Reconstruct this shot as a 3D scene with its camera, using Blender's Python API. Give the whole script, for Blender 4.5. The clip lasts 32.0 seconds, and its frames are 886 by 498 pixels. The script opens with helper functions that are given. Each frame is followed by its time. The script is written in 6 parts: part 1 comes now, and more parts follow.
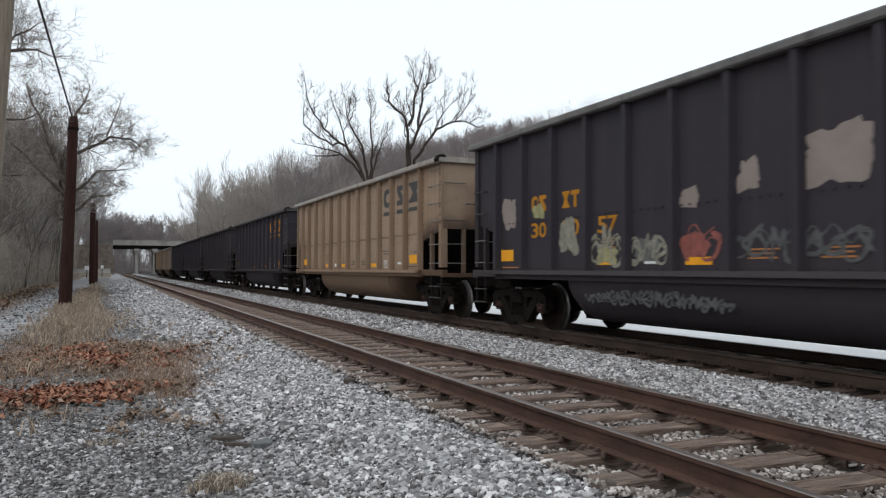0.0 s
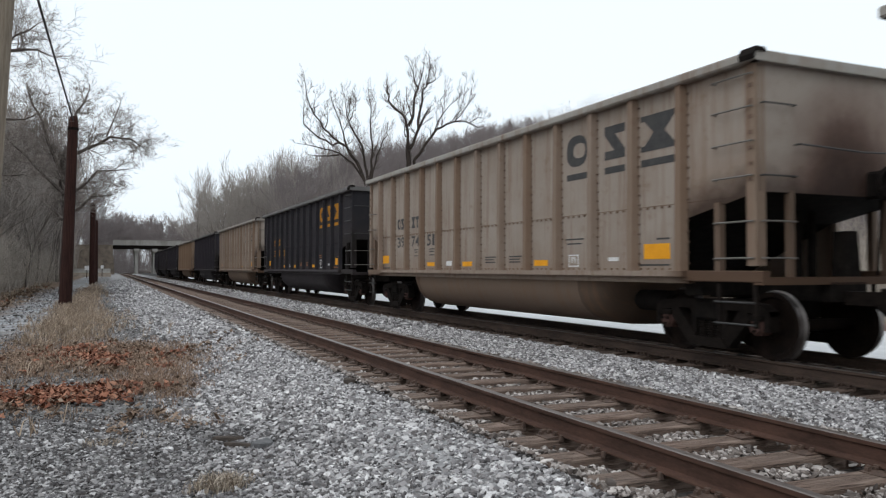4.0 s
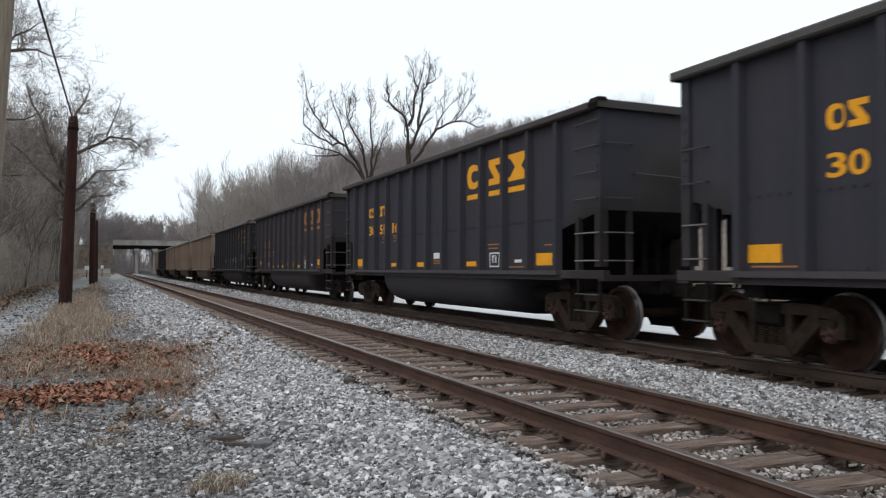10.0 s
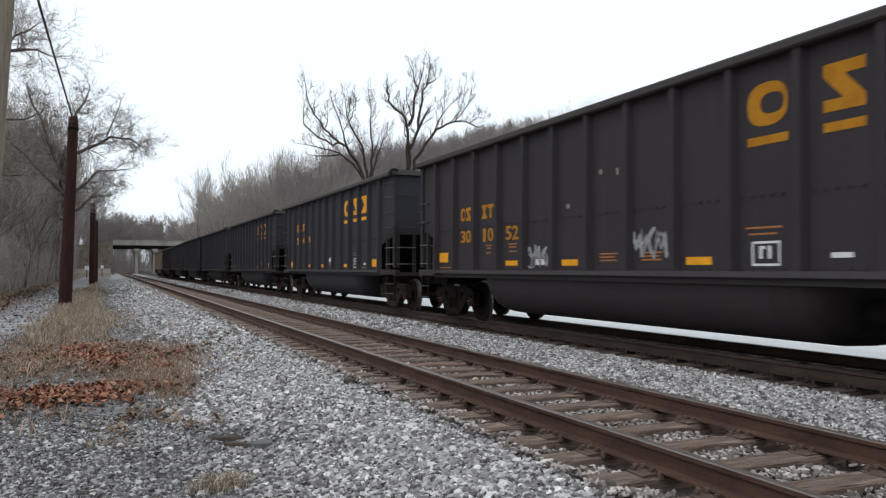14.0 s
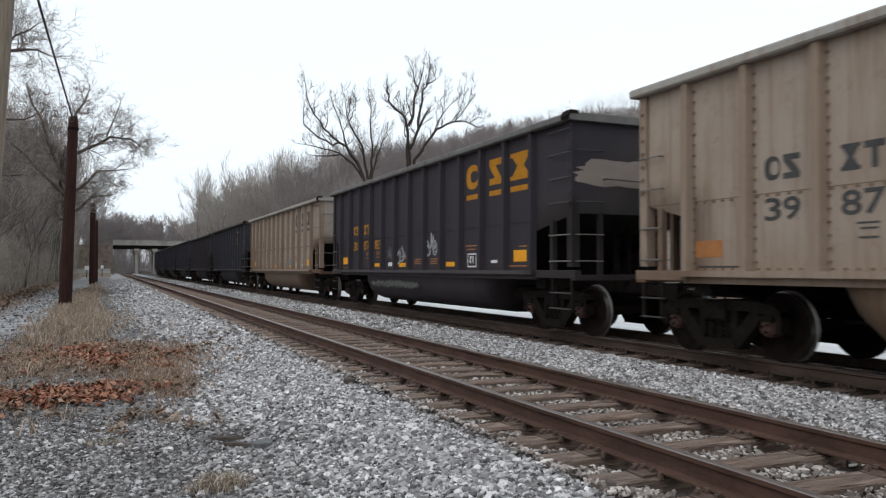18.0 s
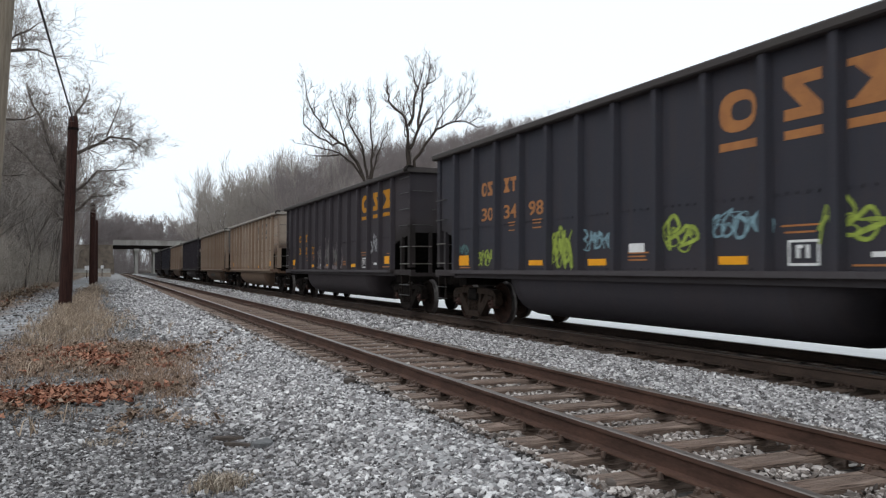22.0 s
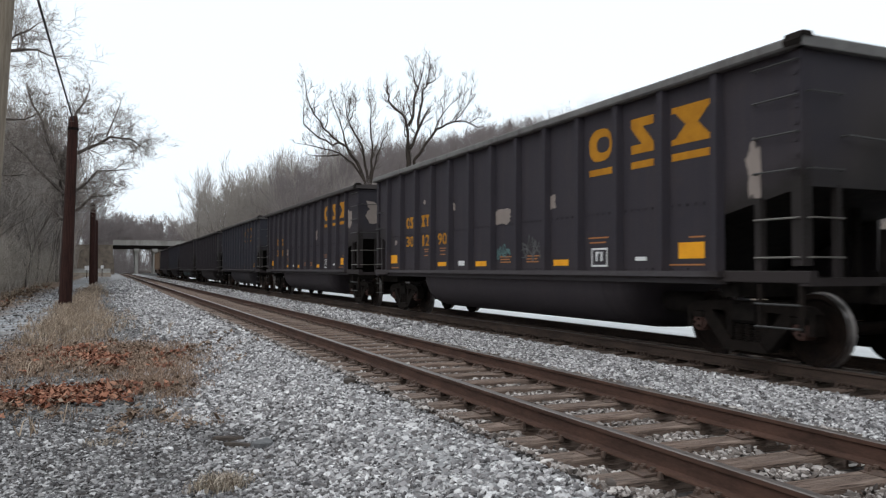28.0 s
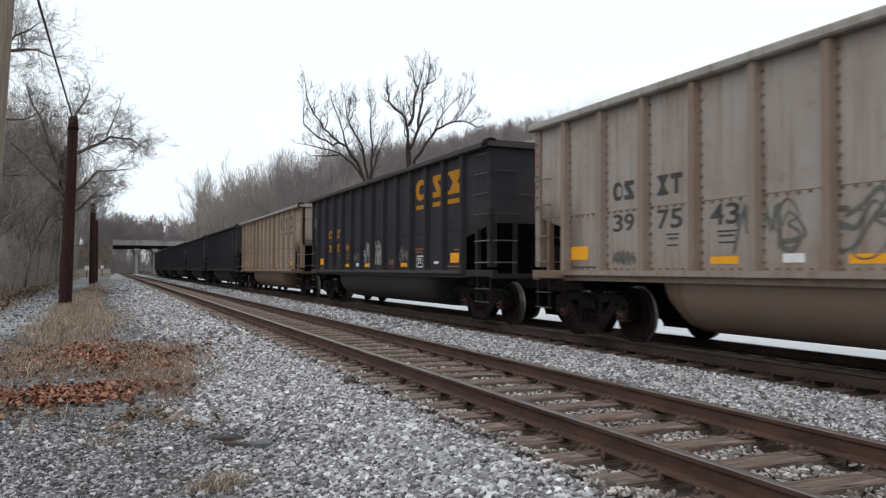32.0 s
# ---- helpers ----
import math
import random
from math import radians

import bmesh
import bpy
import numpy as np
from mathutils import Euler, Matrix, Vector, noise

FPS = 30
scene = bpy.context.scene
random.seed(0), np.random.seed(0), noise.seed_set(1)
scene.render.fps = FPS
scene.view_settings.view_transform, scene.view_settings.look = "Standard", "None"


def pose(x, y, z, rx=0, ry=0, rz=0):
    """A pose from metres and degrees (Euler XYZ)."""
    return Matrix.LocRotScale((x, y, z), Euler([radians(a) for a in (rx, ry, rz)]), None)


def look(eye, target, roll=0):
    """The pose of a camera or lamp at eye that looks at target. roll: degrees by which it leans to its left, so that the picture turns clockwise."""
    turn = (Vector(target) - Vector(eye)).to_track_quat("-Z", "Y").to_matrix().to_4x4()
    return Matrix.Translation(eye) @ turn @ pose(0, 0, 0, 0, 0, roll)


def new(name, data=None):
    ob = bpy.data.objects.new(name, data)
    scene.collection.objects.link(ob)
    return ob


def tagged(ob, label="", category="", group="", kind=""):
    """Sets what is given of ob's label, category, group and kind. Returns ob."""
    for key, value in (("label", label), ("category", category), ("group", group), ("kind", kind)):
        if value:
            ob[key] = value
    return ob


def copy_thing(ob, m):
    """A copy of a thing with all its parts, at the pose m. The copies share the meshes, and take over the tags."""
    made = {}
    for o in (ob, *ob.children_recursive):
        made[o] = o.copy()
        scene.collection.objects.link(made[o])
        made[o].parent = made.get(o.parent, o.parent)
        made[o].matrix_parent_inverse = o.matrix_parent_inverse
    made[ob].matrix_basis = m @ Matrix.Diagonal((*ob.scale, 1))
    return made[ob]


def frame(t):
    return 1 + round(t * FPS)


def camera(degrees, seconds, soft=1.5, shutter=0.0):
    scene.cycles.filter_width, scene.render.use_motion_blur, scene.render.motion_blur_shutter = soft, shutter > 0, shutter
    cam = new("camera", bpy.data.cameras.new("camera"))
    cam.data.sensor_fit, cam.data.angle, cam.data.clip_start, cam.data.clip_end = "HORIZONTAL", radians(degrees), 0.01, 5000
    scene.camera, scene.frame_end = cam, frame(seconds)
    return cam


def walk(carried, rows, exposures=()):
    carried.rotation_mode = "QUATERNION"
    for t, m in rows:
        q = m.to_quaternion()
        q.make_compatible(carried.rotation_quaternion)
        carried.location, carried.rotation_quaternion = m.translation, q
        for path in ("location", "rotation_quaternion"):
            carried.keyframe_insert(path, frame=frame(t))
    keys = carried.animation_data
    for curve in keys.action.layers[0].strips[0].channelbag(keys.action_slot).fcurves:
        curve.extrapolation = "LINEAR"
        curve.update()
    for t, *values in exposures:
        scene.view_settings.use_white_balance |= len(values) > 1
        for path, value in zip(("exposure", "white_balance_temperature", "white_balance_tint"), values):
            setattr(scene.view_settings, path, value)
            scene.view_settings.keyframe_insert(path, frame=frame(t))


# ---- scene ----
CAM_H = 1.2228            # lens above the rail heads, which lie at z = 0
# the camera dims its picture a little while pale cars pass
EXPOSURES = [(0, -0.04), (1.0, -0.04), (2.0, -0.10), (3.2, -0.06), (5.5, -0.10), (6.2, -0.10), (7.4, -0.05), (8.2, -0.02), (18.0, -0.01), (18.8, -0.10), (20.2, -0.12), (21.3, -0.04), (22.0, 0.0), (29.2, 0.0), (30.0, -0.08), (30.6, -0.08), (31.4, 0.0), (32, 0.0)]
cam = camera(60.02, 32.0, soft=1.25, shutter=0.13)
EYE = look((0, 0, CAM_H), (math.sin(0.4128), math.cos(0.4128), CAM_H + math.tan(0.0264)), 0.086)
walk(cam, [(0, EYE), (32, EYE)], EXPOSURES)

# ---- light: an even overcast sky ----
SUN_EL, SUN_ROT = radians(52), radians(240)
world = bpy.data.worlds.new("overcast_sky")
scene.world = world
world.use_nodes = True
wn, wl = world.node_tree.nodes, world.node_tree.links
bg = wn["Background"]
sky = wn.new("ShaderNodeTexSky")
sky.sky_type, sky.sun_disc, sky.sun_elevation, sky.sun_rotation = "NISHITA", False, SUN_EL, SUN_ROT
sky.dust_density, sky.air_density = 4.0, 1.0
hsv = wn.new("ShaderNodeHueSaturation")
hsv.inputs["Saturation"].default_value, hsv.inputs["Value"].default_value = 0.25, 0.11
cloud = wn.new("ShaderNodeMix")
cloud.data_type = "RGBA"
cloud.inputs[0].default_value = 0.85
cloud.inputs[7].default_value = (0.882, 0.966, 1.034, 1)
wl.new(sky.outputs[0], hsv.inputs["Color"])
wl.new(hsv.outputs[0], cloud.inputs[6])
wl.new(cloud.outputs[2], bg.inputs["Color"])
bg.inputs["Strength"].default_value = 1.23
sun = new("sun", bpy.data.lights.new("sun", "SUN"))
sun.data.energy, sun.data.angle, sun.data.color = 0.8, radians(50), (1.0, 0.97, 0.93)
sun.matrix_world = look((0, 0, 60), Vector((0, 0, 60)) - Vector((math.sin(SUN_ROT) * math.cos(SUN_EL), math.cos(SUN_ROT) * math.cos(SUN_EL), math.sin(SUN_EL))))
scene.view_settings.exposure = 0.0


# ---- materials ----
class Nodes:
    """A short hand for node trees."""

    def __init__(self, name):
        self.mat = bpy.data.materials.new(name)
        self.mat.use_nodes = True
        self.t = self.mat.node_tree
        self.bsdf = self.t.nodes["Principled BSDF"]
        self.co = self.t.nodes.new("ShaderNodeTexCoord").outputs["Object"]

    def link(self, a, b):
        self.t.links.new(a, b)

    def noise(self, scale, detail=4, rough=0.6, stretch=None):
        n = self.t.nodes.new("ShaderNodeTexNoise")
        n.inputs["Scale"].default_value, n.inputs["Detail"].default_value, n.inputs["Roughness"].default_value = scale, detail, rough
        if stretch:
            m = self.t.nodes.new("ShaderNodeMapping")
            m.inputs["Scale"].default_value = stretch
            self.link(self.co, m.inputs[0])
            self.link(m.outputs[0], n.inputs["Vector"])
        else:
            self.link(self.co, n.inputs["Vector"])
        return n.outputs["Fac"]

    def ramp(self, fac, *stops):
        r = self.t.nodes.new("ShaderNodeValToRGB")
        e = r.color_ramp.elements
        while len(e) < len(stops):
            e.new(0.5)
        for el, (pos, col) in zip(e, stops):
            el.position = pos
            el.color = (*col, 1) if len(col) == 3 else col
        self.link(fac, r.inputs[0])
        return r.outputs[0]

    def step(self, fac, lo, hi):
        m = self.t.nodes.new("ShaderNodeMapRange")
        m.inputs[1].default_value, m.inputs[2].default_value = lo, hi
        self.link(fac, m.inputs[0])
        return m.outputs[0]

    def mix(self, fac, a, b, mode="MIX"):
        m = self.t.nodes.new("ShaderNodeMix")
        m.data_type, m.blend_type = "RGBA", mode
        for v, i in ((fac, 0), (a, 6), (b, 7)):
            if isinstance(v, (int, float)):
                m.inputs[i].default_value = v
            elif isinstance(v, tuple):
                m.inputs[i].default_value = (*v, 1)
            else:
                self.link(v, m.inputs[i])
        return m.outputs[2]

    def math(self, op, a, b=0.0):
        m = self.t.nodes.new("ShaderNodeMath")
        m.operation = op
        for v, i in ((a, 0), (b, 1)):
            if isinstance(v, (int, float)):
                m.inputs[i].default_value = v
            else:
                self.link(v, m.inputs[i])
        return m.outputs[0]

    def axes(self):
        s = self.t.nodes.new("ShaderNodeSeparateXYZ")
        self.link(self.co, s.inputs[0])
        return s.outputs

    def info(self, what):
        return self.t.nodes.new("ShaderNodeObjectInfo").outputs[what]

    def island(self):
        return self.t.nodes.new("ShaderNodeNewGeometry").outputs["Random Per Island"]

    def bump(self, fac, strength=0.3, dist=0.01):
        b = self.t.nodes.new("ShaderNodeBump")
        b.inputs["Strength"].default_value, b.inputs["Distance"].default_value = strength, dist
        self.link(fac, b.inputs["Height"])
        self.link(b.outputs[0], self.bsdf.inputs["Normal"])

    def done(self, color, rough=0.7, metal=0.0, spec=0.5):
        for v, i in ((color, "Base Color"), (rough, "Roughness")):
            if isinstance(v, (int, float)):
                self.bsdf.inputs[i].default_value = v
            elif isinstance(v, tuple):
                self.bsdf.inputs[i].default_value = (*v, 1)
            else:
                self.link(v, self.bsdf.inputs[i])
        self.bsdf.inputs["Metallic"].default_value = metal
        self.bsdf.inputs["Specular IOR Level"].default_value = spec
        return self.mat


def plain(name, dark, light, rough=0.75, metal=0.0, scale=6, bump=0.2, stretch=None, spec=0.5, dist=0.01):
    n = Nodes(name)
    f = n.noise(scale, 6, 0.65, stretch)
    fine = n.noise(scale * 9, 3, 0.6, stretch)
    c = n.ramp(n.math("ADD", n.math("MULTIPLY", f, 0.7), n.math("MULTIPLY", fine, 0.3)), (0.36, dark), (0.64, light))
    if bump:
        n.bump(fine, bump, dist)
    return n.done(c, rough, metal, spec)


def car_paint(name, grime, streak, seam, soot=None, half=7.86):
    """Faded wagon paint in the object's own colour, with run-off streaks and grime; soot, where given, clings to the lower ends of the sides."""
    n = Nodes(name)
    base = n.info("Color")
    big = n.noise(0.9, 5, 0.6)
    run = n.noise(1.0, 5, 0.7, (1.0, 7.0, 0.35))
    drip = n.noise(1.0, 4, 0.75, (1.0, 16.0, 0.22))
    fine = n.noise(40, 3, 0.6)
    c = n.mix(n.math("MULTIPLY", n.step(big, 0.42, 0.68), 0.35), base, grime)
    c = n.mix(n.math("MULTIPLY", n.step(run, 0.5, 0.72), streak), c, seam)
    c = n.mix(n.math("MULTIPLY", n.step(drip, 0.56, 0.74), 0.6 * streak), c, seam)
    c = n.mix(n.math("MULTIPLY", n.step(fine, 0.55, 0.75), 0.18), c, grime)
    c = n.mix(n.math("MULTIPLY", n.step(n.noise(4.5, 6, 0.75), 0.56, 0.72), 0.5), c, seam)
    if soot:
        x, y, z = n.axes()
        wob = n.math("MULTIPLY", n.math("SUBTRACT", n.noise(1.7, 5, 0.7), 0.5), 1.5)
        far = n.math("ABSOLUTE", y)
        edge = n.math("ADD", n.math("SUBTRACT", z, n.math("MULTIPLY", far, 0.2)), n.math("MULTIPLY", wob, 0.3))
        end = n.math("MULTIPLY", n.step(far, half - 1.75, half - 1.3), n.math("SUBTRACT", 1.0, n.math("MULTIPLY", n.step(y, 0.0, 0.1), 0.45)))
        c = n.mix(n.math("MULTIPLY", n.math("MULTIPLY", n.step(edge, 1.75, 0.75), end), 0.5), c, seam)
        c = n.mix(n.math("MULTIPLY", n.math("MULTIPLY", n.step(edge, 1.12, 0.72), end), 0.93), c, soot)
        low = n.math("MULTIPLY", n.step(n.math("ADD", z, n.math("MULTIPLY", wob, 0.3)), 1.75, 1.1), 0.35)
        c = n.mix(low, c, seam)
    n.bump(n.math("ADD", n.math("MULTIPLY", big, 1.0), n.math("MULTIPLY", fine, 0.05)), 0.25, 0.03)
    return n.done(c, n.step(fine, -0.8, 1.0), 0.0, 0.2)


def end_paint(name, soot, warm):
    """The end sheets: the same paint, smeared with soot and coal dust in cloudy patches."""
    n = Nodes(name)
    base = n.info("Color")
    x, y, z = n.axes()
    big = n.noise(0.8, 4, 0.6)
    f = n.step(n.math("ADD", n.math("ADD", big, n.math("MULTIPLY", z, -0.30)), n.math("MULTIPLY", n.math("ABSOLUTE", x), -0.14)), -0.52, -0.05)
    c = n.mix(n.math("MULTIPLY", f, 0.8), base, warm)
    off = n.math("ADD", n.math("POWER", n.math("MULTIPLY", n.math("SUBTRACT", x, 0.15), 0.95), 2.0), n.math("POWER", n.math("MULTIPLY", n.math("SUBTRACT", z, 2.25), 0.68), 2.0))
    cloud = n.noise(1.3, 5, 0.7)
    c = n.mix(n.math("MULTIPLY", n.step(n.math("ADD", off, n.math("MULTIPLY", cloud, 0.9)), 2.0, 0.7), 0.85), c, warm)
    c = n.mix(n.math("MULTIPLY", n.step(n.math("ADD", n.math("MULTIPLY", off, 1.9), n.math("MULTIPLY", cloud, 1.3)), 1.9, 0.7), 0.85), c, soot)
    c = n.mix(n.math("MULTIPLY", n.step(n.math("ADD", z, n.math("MULTIPLY", cloud, 0.7)), 2.95, 2.5), 0.85), c, soot)
    c = n.mix(n.math("MULTIPLY", n.step(n.noise(3, 5, 0.7), 0.5, 0.75), 0.25), c, warm)
    n.bump(n.noise(30), 0.2, 0.01)
    return n.done(c, 0.8, 0.0, 0.3)


M = {}
M["black_paint"] = car_paint("weathered_black_paint", (0.042, 0.034, 0.039), 0.5, (0.046, 0.036, 0.037), (0.016, 0.013, 0.012))
M["beige_paint"] = car_paint("weathered_beige_paint", (0.18, 0.13, 0.095), 0.65, (0.16, 0.09, 0.052), (0.045, 0.028, 0.021))
M["black_end"] = end_paint("sooty_black_end", (0.022, 0.0195, 0.0195), (0.044, 0.036, 0.035))
M["beige_end"] = end_paint("sooty_beige_end", (0.032, 0.018, 0.014), (0.125, 0.07, 0.052))
M["beige_rib"] = car_paint("rust_stained_beige_rib", (0.15, 0.085, 0.055), 0.8, (0.16, 0.09, 0.06))
M["rivet_rust"] = plain("rusty_rivet_heads", (0.07, 0.042, 0.029), (0.17, 0.11, 0.078), 0.9, scale=12)
# underframe and truck steel kept near black: under-car shade is in the colour
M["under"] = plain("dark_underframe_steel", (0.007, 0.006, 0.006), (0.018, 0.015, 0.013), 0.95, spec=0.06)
M["truck"] = plain("grimy_shaded_truck_casting", (0.0055, 0.0044, 0.0038), (0.017, 0.0125, 0.0105), 0.9, scale=9, spec=0.1)
M["brown_truck"] = plain("rust_brown_truck_casting", (0.012, 0.0085, 0.007), (0.045, 0.030, 0.022), 0.9, scale=9, spec=0.15)
M["brown_wheel"] = plain("rust_brown_wheel_steel", (0.011, 0.0065, 0.005), (0.040, 0.020, 0.014), 0.9, scale=5, spec=0.15)
# wheel steel, likewise darkened to stand for the shade beneath the cars
M["wheel"] = plain("shade_dark_wheel_steel", (0.0045, 0.0034, 0.003), (0.017, 0.0105, 0.008), 0.9, 0.0, scale=5, spec=0.1)
M["bearing"] = plain("red_brown_bearing_cap", (0.035, 0.017, 0.013), (0.085, 0.042, 0.034), 0.8, scale=9, spec=0.3)
M["tread"] = plain("polished_wheel_tread", (0.15, 0.135, 0.13), (0.28, 0.26, 0.25), 0.42, 0.9, scale=12, bump=0.05)
M["yellow"] = plain("orange_yellow_reflective_paint", (0.66, 0.27, 0.002), (0.80, 0.35, 0.004), 0.8, scale=3, bump=0.05)
M["faded_yellow"] = plain("faded_yellow_lettering", (0.31, 0.13, 0.010), (0.44, 0.195, 0.014), 0.85, scale=4, bump=0.05, spec=0.2)
M["orange"] = plain("faded_orange_lettering", (0.25, 0.095, 0.028), (0.35, 0.14, 0.036), 0.7, scale=4, bump=0.05)
M["ink"] = plain("black_lettering", (0.02, 0.02, 0.022), (0.05, 0.048, 0.046), 0.7, scale=5, bump=0.05)
M["white"] = plain("white_stencil_paint", (0.55, 0.55, 0.54), (0.72, 0.72, 0.72), 0.6, scale=8, bump=0.05)
M["iron"] = plain("bare_grab_iron_steel", (0.10, 0.09, 0.08), (0.20, 0.185, 0.17), 0.55, 0.3, scale=20, bump=0.1)
M["rail_side"] = plain("rusty_rail_steel", (0.036, 0.019, 0.0135), (0.088, 0.046, 0.033), 0.85, 0.0, scale=7, stretch=(1, 0.25, 1), spec=0.25)
M["rail_top"] = plain("worn_rail_head_steel", (0.11, 0.09, 0.08), (0.21, 0.18, 0.165), 0.42, 0.6, scale=6, bump=0.05, stretch=(8, 0.3, 1))
# rails and plates under the train: its shadow is put into the darker rust
M["dark_rail"] = plain("shade_dark_rail_steel", (0.024, 0.016, 0.013), (0.070, 0.046, 0.035), 0.85, 0.0, scale=7, stretch=(1, 0.25, 1), spec=0.25)
M["grab_paint"] = plain("dark_painted_grab_iron", (0.02, 0.02, 0.02), (0.05, 0.047, 0.045), 0.6, scale=20, bump=0.1)
M["plate"] = plain("rusty_tie_plate", (0.045, 0.028, 0.021), (0.12, 0.075, 0.055), 0.85, scale=15)
M["concrete"] = plain("weathered_bridge_concrete", (0.22, 0.21, 0.19), (0.40, 0.39, 0.37), 0.9, scale=0.6, stretch=(1, 1, 0.3))
M["creosote"] = plain("dark_red_brown_creosoted_wood", (0.017, 0.0085, 0.0075), (0.056, 0.025, 0.020), 0.9, spec=0.15, scale=3, stretch=(6, 6, 0.35), bump=0.5)
M["grey_wood"] = plain("weathered_grey_brown_wood", (0.13, 0.10, 0.075), (0.30, 0.25, 0.19), 0.9, scale=3, stretch=(6, 6, 0.3), bump=0.5)
M["cable"] = plain("black_cable_sheath", (0.008, 0.008, 0.01), (0.02, 0.02, 0.024), 0.6)
M["litter_wood"] = plain("rotten_dark_wood", (0.03, 0.024, 0.02), (0.085, 0.066, 0.055), 0.9, scale=6, stretch=(1, 8, 8))
M["slab"] = plain("dark_grey_stone", (0.07, 0.07, 0.073), (0.13, 0.13, 0.133), 0.85)
M["kerb"] = plain("dull_reddish_kerb", (0.20, 0.12, 0.10), (0.36, 0.27, 0.24), 0.85, scale=1.5)
M["bank"] = plain("leaf_strewn_earth", (0.09, 0.072, 0.058), (0.22, 0.18, 0.145), 0.95, scale=0.8)
M["sign"] = plain("white_sign_sheet", (0.6, 0.6, 0.6), (0.75, 0.75, 0.75), 0.5)


def tie_material(name, dim):
    n = Nodes(name)
    dk = lambda *c: tuple(v * dim for v in c)
    g = n.noise(3.5, 6, 0.7, (0.6, 8, 8))
    big = n.noise(1.3, 4, 0.6)
    c = n.ramp(g, (0.32, dk(0.045, 0.032, 0.026)), (0.5, dk(0.155, 0.111, 0.089)), (0.68, dk(0.285, 0.222, 0.186)))
    c = n.mix(n.math("MULTIPLY", n.step(big, 0.45, 0.7), 0.5), c, dk(0.16, 0.10, 0.075))
    c = n.mix(n.math("MULTIPLY", n.info("Random"), 0.45), c, dk(0.10, 0.075, 0.062))
    crack = n.noise(9, 5, 0.75, (0.35, 9, 9))
    c = n.mix(n.math("MULTIPLY", n.step(crack, 0.56, 0.64), 0.8), c, dk(0.03, 0.022, 0.018))
    n.bump(n.math("SUBTRACT", g, n.math("MULTIPLY", n.step(crack, 0.54, 0.66), 0.8)), 0.8, 0.014)
    return n.done(c, 0.9, 0, 0.3)


def stone_material(name, dark, mid, light, tint, stain=0.25):
    n = Nodes(name)
    r = n.island()
    c = n.ramp(r, (0.0, dark), (0.45, mid), (0.86, light), (0.93, tuple(min(0.72, c * 1.32) for c in light)))
    c = n.mix(n.math("MULTIPLY", n.step(n.noise(25, 4, 0.7), 0.45, 0.7), 0.4), c, tint)
    c = n.mix(n.math("MULTIPLY", n.step(n.noise(0.7, 5, 0.65), 0.48, 0.70), stain), c, dark)
    n.bump(n.noise(70, 3), 0.4, 0.004)
    return n.done(c, 0.85, 0, 0.35)


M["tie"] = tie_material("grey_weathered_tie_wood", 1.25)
# second track's ties: same wood, toned down for the train's shadow and dust
M["dark_tie"] = tie_material("dusted_shaded_tie_wood", 0.85)
M["ballast"] = stone_material("crushed_grey_ballast", (0.06, 0.057, 0.059), (0.272, 0.263, 0.268), (0.525, 0.515, 0.515), (0.285, 0.242, 0.226))
M["brown_ballast"] = stone_material("rust_dusted_ballast", (0.05, 0.041, 0.037), (0.19, 0.163, 0.148), (0.42, 0.386, 0.365), (0.17, 0.125, 0.10))
# stones under the train: coal dust plus the shade there, both as colour
M["dark_ballast"] = stone_material("coal_dusted_shaded_ballast", (0.012, 0.011, 0.011), (0.035, 0.033, 0.032), (0.10, 0.097, 0.094), (0.02, 0.018, 0.017))
M["pebble"] = stone_material("dusty_grey_gravel", (0.034, 0.031, 0.031), (0.14, 0.134, 0.137), (0.38, 0.37, 0.37), (0.14, 0.108, 0.095), 0.8)


def bark(name, dark, light):
    n = Nodes(name)
    g = n.noise(3, 5, 0.7, (4, 4, 0.6))
    c = n.ramp(g, (0.35, dark), (0.65, light))
    c = n.mix(n.math("MULTIPLY", n.info("Random"), 0.4), c, tuple(0.5 * (a + b) * 1.25 for a, b in zip(dark, light)))
    n.bump(g, 0.5, 0.03)
    return n.done(c, 0.95, 0, 0.2)


M["bark"] = bark("grey_brown_bark", (0.055, 0.045, 0.039), (0.155, 0.13, 0.115))
M["grey_bark"] = bark("pale_grey_woodland_bark", (0.11, 0.094, 0.084), (0.23, 0.20, 0.18))
M["fine_twig"] = bark("fine_grey_brown_twigs", (0.13, 0.112, 0.10), (0.27, 0.235, 0.215))
M["twig"] = bark("thin_grey_brown_twigs", (0.25, 0.222, 0.202), (0.40, 0.36, 0.333))
M["hill_twig"] = bark("purplish_grey_hillside_twigs", (0.15, 0.13, 0.129), (0.28, 0.247, 0.242))
M["dark_bark"] = bark("dark_wet_bark", (0.02, 0.016, 0.014), (0.07, 0.055, 0.046))
M["brush"] = bark("brown_brush_stems", (0.27, 0.235, 0.203), (0.46, 0.41, 0.36))


def island_ramp(name, *stops):
    n = Nodes(name)
    c = n.ramp(n.island(), *stops)
    n.bump(n.noise(60), 0.2, 0.003)
    return n.done(c, 0.85, 0, 0.2)


